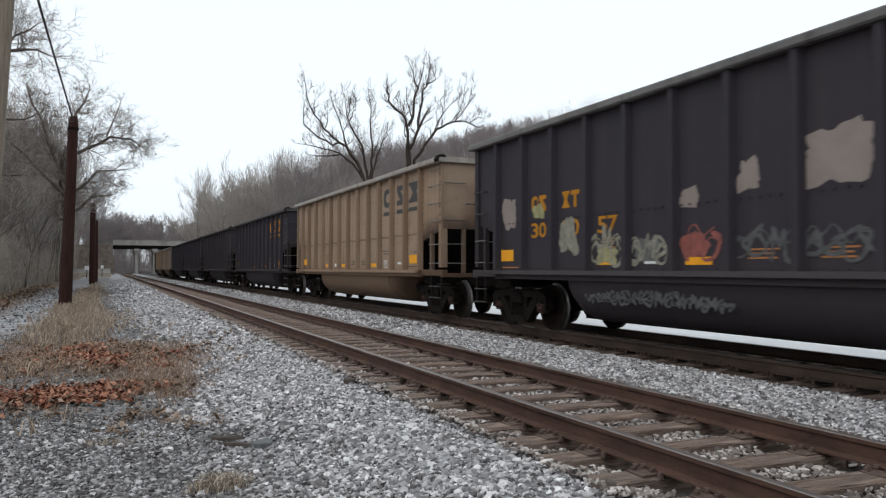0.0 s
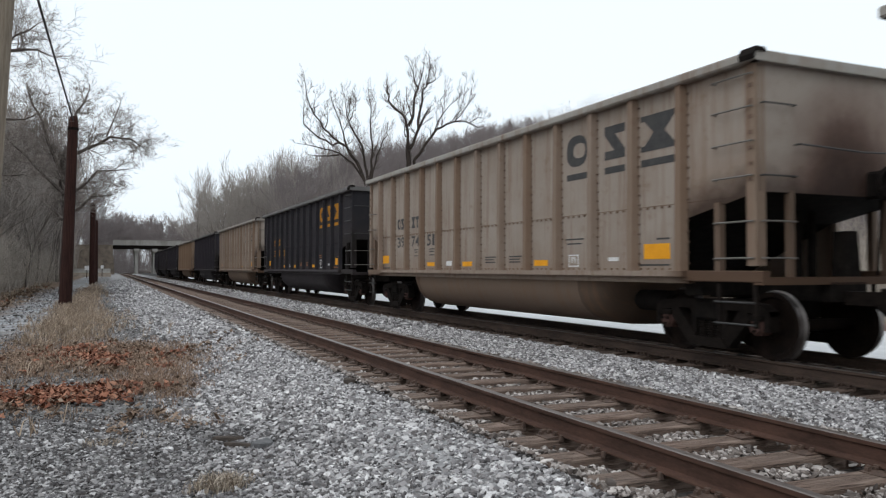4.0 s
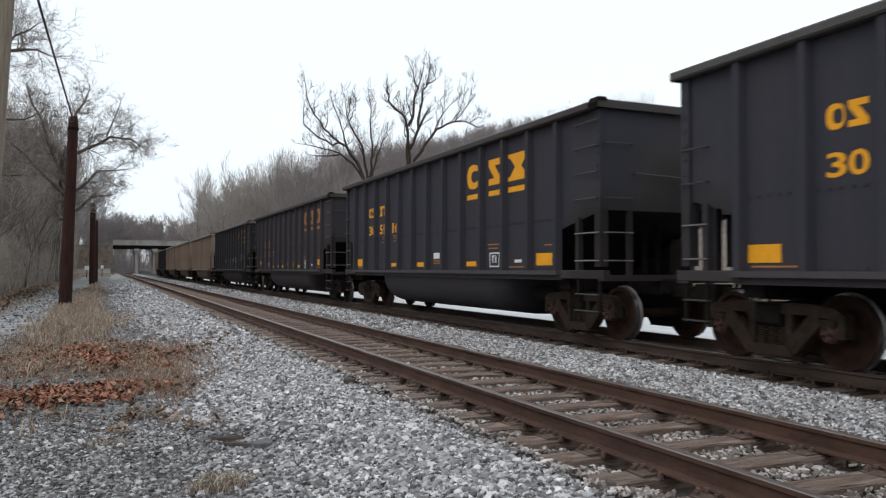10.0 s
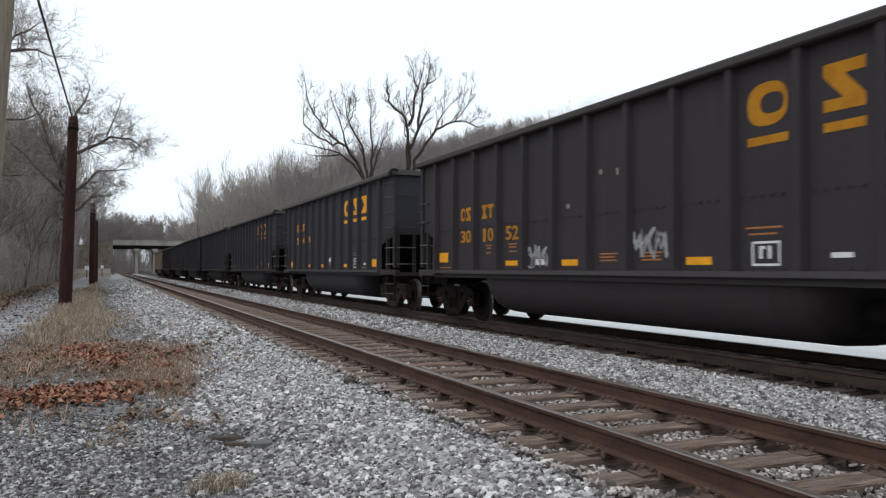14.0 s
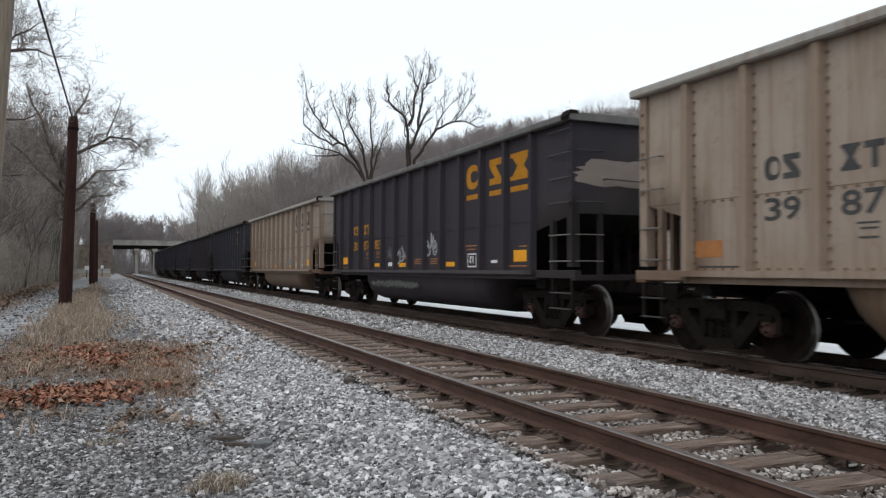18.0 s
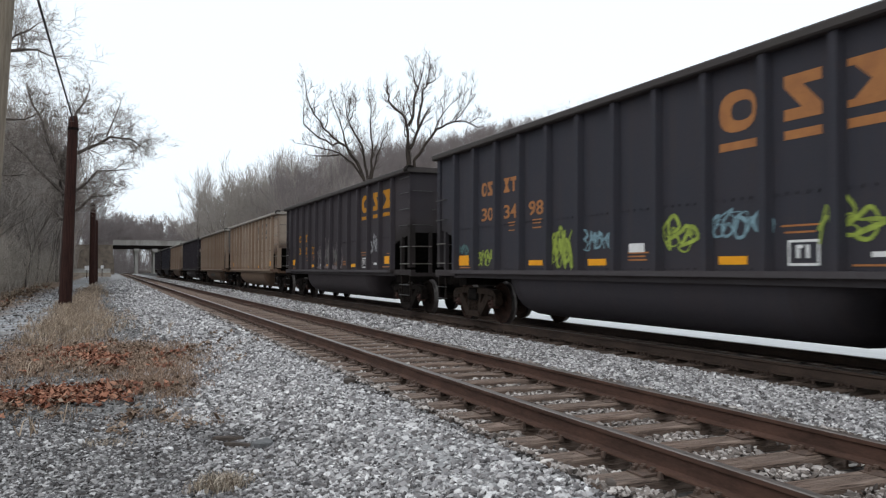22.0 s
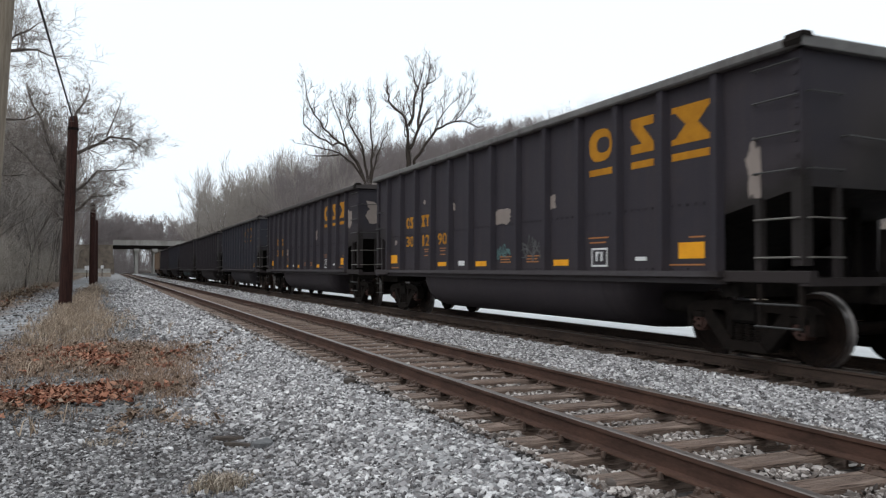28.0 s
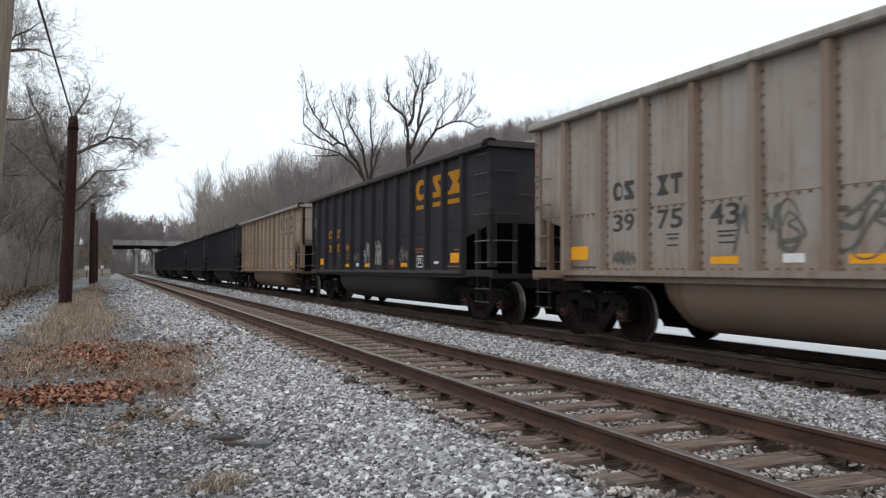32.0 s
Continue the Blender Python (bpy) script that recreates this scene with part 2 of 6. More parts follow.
M["straw"] = island_ramp("dry_straw_grass", (0.0, (0.13, 0.092, 0.068)), (0.5, (0.30, 0.226, 0.165)), (1.0, (0.50, 0.40, 0.31)))
M["pale_straw"] = island_ramp("bleached_grey_straw", (0.0, (0.15, 0.115, 0.085)), (0.5, (0.32, 0.262, 0.205)), (1.0, (0.52, 0.45, 0.37)))
M["brown_grass"] = island_ramp("matted_brown_grass", (0.0, (0.12, 0.077, 0.056)), (0.5, (0.27, 0.18, 0.13)), (1.0, (0.46, 0.345, 0.26)))
M["leaf"] = island_ramp("fallen_orange_brown_leaves", (0.0, (0.085, 0.034, 0.021)), (0.5, (0.215, 0.083, 0.05)), (1.0, (0.39, 0.20, 0.13)))
M["litter"] = island_ramp("dull_brown_leaf_litter", (0.0, (0.09, 0.062, 0.045)), (0.5, (0.18, 0.125, 0.09)), (1.0, (0.30, 0.22, 0.165)))


def ground_material():
    """Gravel, wheel lane, dead grass and leaf mould, laid out across the valley."""
    n = Nodes("gravel_lane_and_leaf_mould")
    x, y, z = n.axes()
    wob = n.math("MULTIPLY", n.math("SUBTRACT", n.noise(0.35, 4, 0.6), 0.5), 1.8)
    xs = n.math("ADD", x, wob)
    cells = n.t.nodes.new("ShaderNodeTexVoronoi")
    cells.inputs["Scale"].default_value = 22
    n.link(n.co, cells.inputs["Vector"])
    stones = n.ramp(cells.outputs["Color"], (0.2, (0.06, 0.057, 0.054)), (0.55, (0.15, 0.145, 0.14)), (0.85, (0.28, 0.275, 0.27)))
    dust = n.ramp(n.noise(9, 6, 0.7), (0.35, (0.09, 0.085, 0.08)), (0.65, (0.19, 0.185, 0.18)))
    gravel = n.mix(n.step(n.noise(1.2, 5, 0.6), 0.35, 0.7), stones, dust)
    lane = n.ramp(n.noise(1.6, 8, 0.78), (0.36, (0.115, 0.117, 0.122)), (0.5, (0.23, 0.237, 0.247)), (0.64, (0.37, 0.379, 0.394)))
    soil = n.ramp(n.noise(1.8, 6, 0.75), (0.3, (0.05, 0.034, 0.022)), (0.55, (0.14, 0.09, 0.058)), (0.75, (0.26, 0.19, 0.125)))
    mould = n.ramp(n.noise(0.8, 6, 0.75), (0.3, (0.13, 0.102, 0.084)), (0.7, (0.31, 0.245, 0.20)))
    pale = n.mix(n.step(n.noise(0.7, 5, 0.6), 0.3, 0.7), n.ramp(cells.outputs["Color"], (0.2, (0.10, 0.098, 0.098)), (0.8, (0.34, 0.335, 0.335))), (0.25, 0.247, 0.25))
    c = n.mix(n.step(n.math("SUBTRACT", xs, n.math("MULTIPLY", n.step(y, 30, 6), 1.2)), 0.1, 0.9), gravel, pale)
    lane = n.mix(n.math("MULTIPLY", n.step(n.noise(0.6, 7, 0.78), 0.48, 0.62), 0.8), lane, soil)
    c = n.mix(n.step(xs, -0.9, -1.9), c, lane)
    c = n.mix(n.step(n.math("ADD", xs, n.math("MULTIPLY", n.step(y, 45, 110), 0.6)), -3.2, -3.9), c, soil)
    c = n.mix(n.step(xs, -9.0, -14.0), c, mould)
    # brown bed of the near track, darkened further to paint shadowed gaps between ties
    bed = n.step(n.math("ADD", n.math("ABSOLUTE", n.math("SUBTRACT", x, 4.304)), n.math("MULTIPLY", n.noise(1.5, 4), 0.3)), 1.65, 1.35)
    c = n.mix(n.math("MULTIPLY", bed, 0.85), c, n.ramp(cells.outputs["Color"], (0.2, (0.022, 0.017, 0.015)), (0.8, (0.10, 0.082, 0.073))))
    # near-black from the train's near rail on: shade and coal dust painted in
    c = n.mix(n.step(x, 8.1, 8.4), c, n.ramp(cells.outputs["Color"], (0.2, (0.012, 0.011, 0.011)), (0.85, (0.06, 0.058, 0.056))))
    c = n.mix(n.step(xs, 17.0, 19.0), c, n.ramp(n.noise(3, 5, 0.7), (0.35, (0.22, 0.17, 0.09)), (0.65, (0.42, 0.36, 0.20))))
    c = n.mix(n.step(xs, 21.0, 24.0), c, mould)
    n.bump(n.math("ADD", cells.outputs["Distance"], n.noise(30)), 0.5, 0.02)
    return n.done(c, 0.92, 0, 0.3)


M["ground"] = ground_material()
M["road"] = plain("pale_wet_concrete_road", (0.52, 0.53, 0.54), (0.68, 0.69, 0.70), 0.4, scale=0.8, stretch=(3, 0.15, 1))


# ---- mesh helpers ----
class Shape:
    """Vertices and faces of one mesh, gathered piece by piece."""

    def __init__(self):
        self.v, self.f, self.m = [], [], []

    def add(self, verts, faces, slot=0):
        o = len(self.v)
        self.v += [tuple(p) for p in verts]
        self.f += [tuple(o + i for i in q) for q in faces]
        self.m += [slot] * len(faces)
        return self

    def box(self, x0, x1, y0, y1, z0, z1, slot=0, chamfer=0.0):
        if chamfer <= 0:
            v = [(x, y, z) for z in (z0, z1) for y in (y0, y1) for x in (x0, x1)]
            return self.add(v, [(0, 2, 3, 1), (4, 5, 7, 6), (0, 1, 5, 4), (2, 6, 7, 3), (0, 4, 6, 2), (1, 3, 7, 5)], slot)
        c = chamfer
        ring = [(x0 + c, z0), (x1 - c, z0), (x1, z0 + c), (x1, z1 - c), (x1 - c, z1), (x0 + c, z1), (x0, z1 - c), (x0, z0 + c)]
        return self.prism([(p, q) for p, q in ring], "y", y0, y1, slot)

    def prism(self, poly, axis, lo, hi, slot=0):
        """A polygon of two coordinates drawn out along the third axis."""
        put = {"x": lambda a, b, c: (c, a, b), "y": lambda a, b, c: (a, c, b), "z": lambda a, b, c: (a, b, c)}[axis]
        k = len(poly)
        area = sum(poly[i][0] * poly[(i + 1) % k][1] - poly[(i + 1) % k][0] * poly[i][1] for i in range(k))
        if (area < 0) != (axis == "y"):
            poly = poly[::-1]
        v = [put(a, b, lo) for a, b in poly] + [put(a, b, hi) for a, b in poly]
        f = [tuple(range(k))[::-1], tuple(range(k, 2 * k))] + [(i, (i + 1) % k, k + (i + 1) % k, k + i) for i in range(k)]
        return self.add(v, f, slot)

    def tube(self, pts, r, n=6, slot=0):
        """A round bar through the points; r is one radius or one a point."""
        pts = [Vector(p) for p in pts]
        rs = r if isinstance(r, (list, tuple)) else [r] * len(pts)
        v, f = [], []
        for i, p in enumerate(pts):
            d = (pts[min(i + 1, len(pts) - 1)] - pts[max(i - 1, 0)]).normalized()
            u = d.cross(Vector((0, 0, 1)) if abs(d.z) < 0.9 else Vector((1, 0, 0))).normalized()
            w = d.cross(u)
            v += [p + rs[i] * (math.cos(6.28319 * k / n) * u + math.sin(6.28319 * k / n) * w) for k in range(n)]
        for i in range(len(pts) - 1):
            f += [(i * n + k, i * n + (k + 1) % n, (i + 1) * n + (k + 1) % n, (i + 1) * n + k) for k in range(n)]
        f += [tuple(range(n))[::-1], tuple((len(pts) - 1) * n + k for k in range(n))]
        return self.add(v, f, slot)

    def lathe(self, profile, axis="x", at=(0, 0, 0), n=24, slots=None):
        """A profile of (along, radius) turned about an axis."""
        v, f, m = [], [], []
        for a, r in profile:
            for k in range(n):
                c, s = r * math.cos(6.283185 * k / n), r * math.sin(6.283185 * k / n)
                p = {"x": (a, c, s), "y": (s, a, c), "z": (c, s, a)}[axis]
                v.append((p[0] + at[0], p[1] + at[1], p[2] + at[2]))
        o = len(self.v)
        self.v += v
        for i in range(len(profile) - 1):
            for k in range(n):
                self.f.append((o + i * n + k, o + i * n + (k + 1) % n, o + (i + 1) * n + (k + 1) % n, o + (i + 1) * n + k))
                self.m.append(slots[i] if slots else 0)
        return self

    def mesh(self, name, mats, smooth=False):
        me = bpy.data.meshes.new(name)
        me.from_pydata(self.v, [], self.f)
        for m in mats if isinstance(mats, (list, tuple)) else [mats]:
            me.materials.append(m)
        me.polygons.foreach_set("material_index", self.m)
        if smooth:
            me.shade_smooth()
        me.update()
        return me


def part(name, shape, mat, parent, label="", smooth=False, m=None):
    """Links a shape, or a mesh, as one mesh object under a thing or a part."""
    me = shape.mesh(name, mat, smooth) if isinstance(shape, Shape) else shape
    ob = new(name, me)
    ob.parent = parent
    if m is not None:
        ob.matrix_basis = m
    return tagged(ob, label)


def thing(name, label, category, group="", kind="", m=None):
    ob = new(name)
    ob.empty_display_size = 0.2
    if m is not None:
        ob.matrix_basis = m
    return tagged(ob, label, category, group, kind)


def mesh_arrays(name, verts, faces, mat, smooth=False):
    """A big mesh from arrays: faces is (n, 3) or (n, 4)."""
    me = bpy.data.meshes.new(name)
    n, k = faces.shape
    me.vertices.add(len(verts))
    me.vertices.foreach_set("co", np.ascontiguousarray(verts, dtype=np.float32).ravel())
    me.loops.add(n * k)
    me.loops.foreach_set("vertex_index", np.ascontiguousarray(faces, dtype=np.int32).ravel())
    me.polygons.add(n)
    me.polygons.foreach_set("loop_start", np.arange(0, n * k, k, dtype=np.int32))
    me.polygons.foreach_set("use_smooth", np.full(n, smooth))
    me.materials.append(mat)
    me.update(calc_edges=True)
    return me


# ---- the lines of the two tracks ----
T1, T2 = 4.304, 8.999       # their centre lines, along +y
GAUGE = 1.505               # between the rail heads' middles
BEND = {1: (T1, 215.0, 250.0), 2: (T2, 128.0, 400.0)}


def on_track(k, s):
    """The point of track k at s metres from the camera's abeam, and its heading to the right in radians."""
    x, s0, r = BEND[k]
    if s <= s0:
        return x, s, 0.0
    a = (s - s0) / r
    return x + r * (1 - math.cos(a)), s0 + r * math.sin(a), a


def across(px, py, k=2):
    """How far the point lies to the right of track k."""
    x, s0, r = BEND[k]
    return np.where(py < s0, px - x, r - np.hypot(px - x - r, np.maximum(py, s0) - s0))


# ---- ground ----
def smooth(v, a, b):
    t = np.clip((v - a) / (b - a), 0, 1)
    return t * t * (3 - 2 * t)


def ground_z(px, py):
    px, py = np.asarray(px, float), np.asarray(py, float)
    d = across(px, py)
    z = -0.44 + 0.22 * smooth(px, 1.0, 2.9) - 0.25 * smooth(d, 1.7, 2.7)
    near = py < 110
    z = z - 0.10 * near * ((1 - smooth(np.abs(px - T1), 1.15, 1.4)) + (1 - smooth(np.abs(px - T2), 0.95, 1.3)))
    z = z + 0.5 * smooth(-px, 7, 14) + 9.0 * smooth(-px, 16, 120)
    hill = 30 * smooth(d, 10, 80) * (1 - 0.45 * smooth(py, 150, 320)) + 20 * smooth(d, 75, 170) * (1 - 0.5 * smooth(py, 190, 380))
    z = z + 24 * smooth(py, 170, 290) * smooth(-px, 4, 30)
    z = z + hill * (0.5 + 0.5 * smooth(py, 25, 130))
    z = z + 0.02 * np.sin(px * 1.7 + 0.6 * py) * np.cos(0.9 * py - px) * (d < -6.5)
    return z


def make_ground():
    xs = np.concatenate([np.linspace(-900, -60, 22), np.linspace(-55, -12, 26), np.linspace(-11, 12, 93), np.linspace(13, 60, 40), np.linspace(65, 200, 28), np.linspace(220, 1200, 18)])
    ys = np.concatenate([np.linspace(-700, -20, 24), np.linspace(-15, 30, 130), np.linspace(31, 80, 60), np.linspace(84, 300, 55), np.linspace(320, 1500, 24)])
    gx, gy = np.meshgrid(xs, ys)
    gz = ground_z(gx, gy)
    v = np.stack([gx, gy, gz], -1).reshape(-1, 3)
    nx, ny = len(xs), len(ys)
    i = (np.arange(ny - 1)[:, None] * nx + np.arange(nx - 1)[None, :]).ravel()
    f = np.stack([i, i + 1, i + nx + 1, i + nx], 1)
    ob = new("ground", mesh_arrays("ground", v, f, M["ground"], True))
    tagged(ob, "grey gravel ground with dead grass and a wooded hillside", "ground", kind="structure")


make_ground()


def make_road():
    s = Shape()
    ss = [-120 + 4 * i for i in range(75)]
    prof = [(2.75, -0.62), (2.75, -0.40), (9.2, -0.34), (9.2, -0.62)]
    v = []
    for q in ss:
        x, y, a = on_track(2, q)
        v += [(x + d * math.cos(a), y - d * math.sin(a), z) for d, z in prof]
    f = []
    for i in range(len(ss) - 1):
        f += [(4 * i + k, 4 * i + 4 + k, 4 * i + 5 + k, 4 * i + 1 + k) for k in range(3)]
    s.add(v, f)
    ob = new("road", s.mesh("road", M["road"]))
    tagged(ob, "pale wet concrete road behind the railway", "road", kind="structure")


make_road()


# ---- tracks ----
def rail(parent, k, side, mats=None, s0=-40.0, s1=300.0):
    head = [(-0.038, -0.006), (-0.028, 0.0), (0.028, 0.0), (0.038, -0.006), (0.036, -0.036), (0.011, -0.048), (0.011, -0.14), (0.07, -0.158),
            (0.07, -0.17), (-0.07, -0.17), (-0.07, -0.158), (-0.011, -0.14), (-0.011, -0.048), (-0.036, -0.036)]
    slots = [1, 1, 1] + [0] * 11
    ss = np.concatenate([np.arange(s0, BEND[k][1], 12.0), np.arange(BEND[k][1], s1, 3.0)])
    s, n = Shape(), len(head)
    for q in ss:
        x, y, a = on_track(k, float(q))
        s.v += [(x + (side * GAUGE / 2 + d) * math.cos(a), y - (side * GAUGE / 2 + d) * math.sin(a), z) for d, z in head]
    for i in range(len(ss) - 1):
        for j in range(n):
            s.f.append((i * n + j, (i + 1) * n + j, (i + 1) * n + (j + 1) % n, i * n + (j + 1) % n))
            s.m.append(slots[j])
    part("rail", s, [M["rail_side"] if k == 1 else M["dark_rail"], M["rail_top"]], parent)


def tie_mesh(seed, mat, length=2.62):
    """A worn tie: uneven ends, dished top and split edges."""
    rnd = random.Random(seed)
    s, n = Shape(), 9
    w, top = 0.115 + rnd.uniform(-0.01, 0.01), -0.188
    for i in range(n):
        x = (i / (n - 1) - 0.5) * length + (rnd.uniform(-0.04, 0.04) if i in (0, n - 1) else 0)
        a, b, c = (rnd.uniform(-0.008, 0.008) for _ in range(3))
        s.v += [(x, -w + a, -0.38), (x, -w + a, top - 0.018), (x, -w + 0.02 + a, top + c), (x, w - 0.02 + b, top + c * 0.6), (x, w + b, top - 0.018), (x, w + b, -0.38)]
    for i in range(n - 1):
        for j in range(6):
            s.f.append((i * 6 + j, i * 6 + (j + 1) % 6, (i + 1) * 6 + (j + 1) % 6, (i + 1) * 6 + j))
    s.f += [tuple(range(6))[::-1], tuple((n - 1) * 6 + j for j in range(6))]
    s.m = [0] * len(s.f)
    return s.mesh("tie", mat)


def plate_mesh(mat):
    s = Shape()
    s.prism([(-0.19, -0.188), (0.19, -0.188), (0.19, -0.178), (0.08, -0.170), (-0.08, -0.170), (-0.19, -0.178)], "y", -0.095, 0.095)
    for x, y in ((-0.085, -0.05), (-0.085, 0.05), (0.085, -0.05), (0.085, 0.05), (-0.15, 0.06), (0.15, -0.06)):
        s.box(x - 0.016, x + 0.016, y - 0.016, y + 0.016, -0.18, -0.150)
        t = 0.012 if x < 0 else -0.012
        s.box(x - 0.012 + t, x + 0.012 + t, y - 0.02, y + 0.02, -0.152, -0.138)
    for y in (-0.13, 0.13):
        s.prism([(y - 0.02, -0.20), (y + 0.02, -0.20), (y + 0.016, -0.152), (y - 0.016, -0.152)], "x", -0.085, -0.06)
    return s.mesh("tie_plate", mat)


TIE_STEP, TIE_PHASE = 0.631, 4.99


def make_track(k, label):
    tr = thing("track_%d" % k, label, "track", "railway tracks", "structure", pose(0, 0, 0))
    rail(tr, k, -1)
    rail(tr, k, 1)
    rnd = random.Random(40 + k)
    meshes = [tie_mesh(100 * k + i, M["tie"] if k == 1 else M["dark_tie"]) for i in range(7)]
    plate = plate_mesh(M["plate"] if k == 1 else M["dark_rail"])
    far = Shape()
    i = -12
    while True:
        y = TIE_PHASE + TIE_STEP * i + (0.3 if k == 2 else 0)
        i += 1
        if y > 295:
            break
        px, py, a = on_track(k, y)
        if y < 90:
            tie = part("tie", meshes[rnd.randrange(7)], None, tr, m=pose(px + rnd.uniform(-0.05, 0.05), py + rnd.uniform(-0.03, 0.03), rnd.uniform(-0.012, 0.0), 0, 0, rnd.uniform(-1.5, 1.5)))
            if y < (34 if k == 1 else 26):
                for sd in (-1, 1) if k == 1 else (-1,):
                    part("tie_plate", plate, None, tie, m=pose(sd * GAUGE / 2 + px - tie.location.x, 0, 0, 0, 0, 0 if sd < 0 else 180))
        else:
            c, sn = math.cos(a), math.sin(a)
            o = [(px + u * c + w * sn, py - u * sn + w * c, z) for z in (-0.38, -0.19) for w in (-0.11, 0.11) for u in (-1.3, 1.3)]
            far.add(o, [(0, 2, 3, 1), (4, 5, 7, 6), (0, 1, 5, 4), (2, 6, 7, 3), (0, 4, 6, 2), (1, 3, 7, 5)])
    tagged(part("distant_ties", far, M["tie"], tr), kind="stuff")


make_track(1, "empty railway track with rusty rails on grey wooden ties")
make_track(2, "railway track with dark rails under the coal train")


# ---- coal cars ----
GLYPHS = {}


def glyph(ch):
    """The flat outline of one character as points and triangles, fitted to the unit square."""
    if ch not in GLYPHS:
        cu = bpy.data.curves.new("glyph", "FONT")
        cu.body, cu.resolution_u, cu.offset = ch, 3, 0.018
        ob = bpy.data.objects.new("glyph", cu)
        scene.collection.objects.link(ob)
        me = ob.evaluated_get(bpy.context.evaluated_depsgraph_get()).to_mesh()
        v = [(p.co.x, p.co.y) for p in me.vertices]
        f = [tuple(q.vertices) for q in me.polygons]
        bpy.data.objects.remove(ob)
        bpy.data.curves.remove(cu)
        x0, x1, y0, y1 = min(p[0] for p in v), max(p[0] for p in v), min(p[1] for p in v), max(p[1] for p in v)
        GLYPHS[ch] = ([((x - x0) / (x1 - x0), (y - y0) / (y1 - y0)) for x, y in v], f)
    return GLYPHS[ch]


def digit(ch, a0, z0, w, h):
    """One character on the near side from a0 backwards."""
    v, f = glyph(ch)
    cw = w * (0.5 if ch == "1" else 1)
    a0 += (w - cw) / 2
    return Shape().add([(0, -(a0 + x * cw), z0 + y * h) for x, y in v], f)


def flat(s, pts, lift=0.0):
    """A flat polygon of (a, z) on the near side."""
    area = sum(pts[i][0] * pts[(i + 1) % len(pts)][1] - pts[(i + 1) % len(pts)][0] * pts[i][1] for i in range(len(pts)))
    p = pts if area > 0 else pts[::-1]
    return s.add([(-lift, -a, z) for a, z in p], [tuple(range(len(p)))])


def rect(s, a0, a1, z0, z1, lift=0.0):
    return flat(s, [(a0, z0), (a1, z0), (a1, z1), (a0, z1)], lift)


def ringed(s, a0, a1, z0, z1, t):
    """A rounded block with a hole set off towards the back."""
    m, ru, rv = ((a0 + a1) / 2, (z0 + z1) / 2), (a1 - a0) / 2, (z1 - z0) / 2
    n = 20
    o = [(m[0] + ru * math.copysign(abs(math.cos(q)) ** 0.8, math.cos(q)), m[1] + rv * math.copysign(abs(math.sin(q)) ** 0.8, math.sin(q))) for q in (6.283185 * k / n for k in range(n))]
    i = [(m[0] + 0.45 * t + (a - m[0]) * (1 - 1.6 * t / (2 * ru)), m[1] + (z - m[1]) * (1 - 1.7 * t / (2 * rv))) for a, z in o]
    for k in range(n):
        flat(s, [o[k], o[(k + 1) % n], i[(k + 1) % n], i[k]])


def stacked(s, a0, a1, z0, z1, t):
    """Three bars joined by a slanting block."""
    rect(s, a0, a1, z0, z0 + t), rect(s, a0, a1, z1 - t, z1)
    w = (a1 - a0) * 0.52
    flat(s, [(a0, z1 - t), (a0 + w, z1 - t), (a1, z0 + t), (a1 - w, z0 + t)])


def hourglass(s, a0, a1, z0, z1, t):
    """Two wedges tip to tip between two bars."""
    w, m, zm = a1 - a0, (a0 + a1) / 2, (z0 + z1) / 2
    t *= 0.62
    rect(s, a0, a1, z0, z0 + t), rect(s, a0, a1, z1 - t, z1)
    flat(s, [(a0 + 0.10 * w, z1 - t), (m - 0.15 * w, zm), (m + 0.15 * w, zm), (a1 - 0.10 * w, z1 - t)])
    flat(s, [(a0 + 0.10 * w, z0 + t), (a1 - 0.10 * w, z0 + t), (m + 0.15 * w, zm), (m - 0.15 * w, zm)])


HALF = 1.60          # half width over the ribs
SKIN = 1.475        # the sheet's outer face
TRUCK_IN = {1: 1.24, -1: 1.44}      # truck centre from the front and rear ends
WHEEL_R = 0.46
# the first rib behind the front end, and the ribs' spacing
FIRST = {"black": 1.150, "beige": 1.150, "slate": 1.190}
STEP = {"black": 1.091, "beige": 1.091, "slate": 1.026}


def wheelset_mesh(steel):
    s = Shape()
    for sd in (-1, 1):
        prof = [(0.66, 0.10), (0.675, 0.16), (0.70, 0.33), (0.675, 0.37), (0.675, 0.485), (0.70, 0.488), (0.712, 0.465), (0.80, WHEEL_R), (0.805, 0.40), (0.765, 0.37), (0.745, 0.18), (0.79, 0.15), (0.79, 0.08)]
        s.lathe([(sd * a, r) for a, r in prof], "x", n=28, slots=[0, 0, 0, 0, 1, 1, 1, 0, 0, 0, 0, 0])
        s.lathe([(sd * a, r) for a, r in ((0.79, 0.08), (0.88, 0.08), (0.90, 0.125), (1.06, 0.125), (1.075, 0.10), (1.10, 0.095), (1.105, 0.0))], "x", n=14, slots=[0, 0, 2, 2, 2, 2])
        for k in range(3):
            c, d = 0.055 * math.cos(2.094 * k), 0.055 * math.sin(2.094 * k)
            s.lathe([(sd * 1.10, 0.02), (sd * 1.13, 0.02), (sd * 1.13, 0.0)], "x", (0, c, d), 6)
    s.lathe([(-0.67, 0.085), (0.67, 0.085)], "x", n=12)
    return s.mesh("wheelset", [steel, M["tread"], M["bearing"]], False)


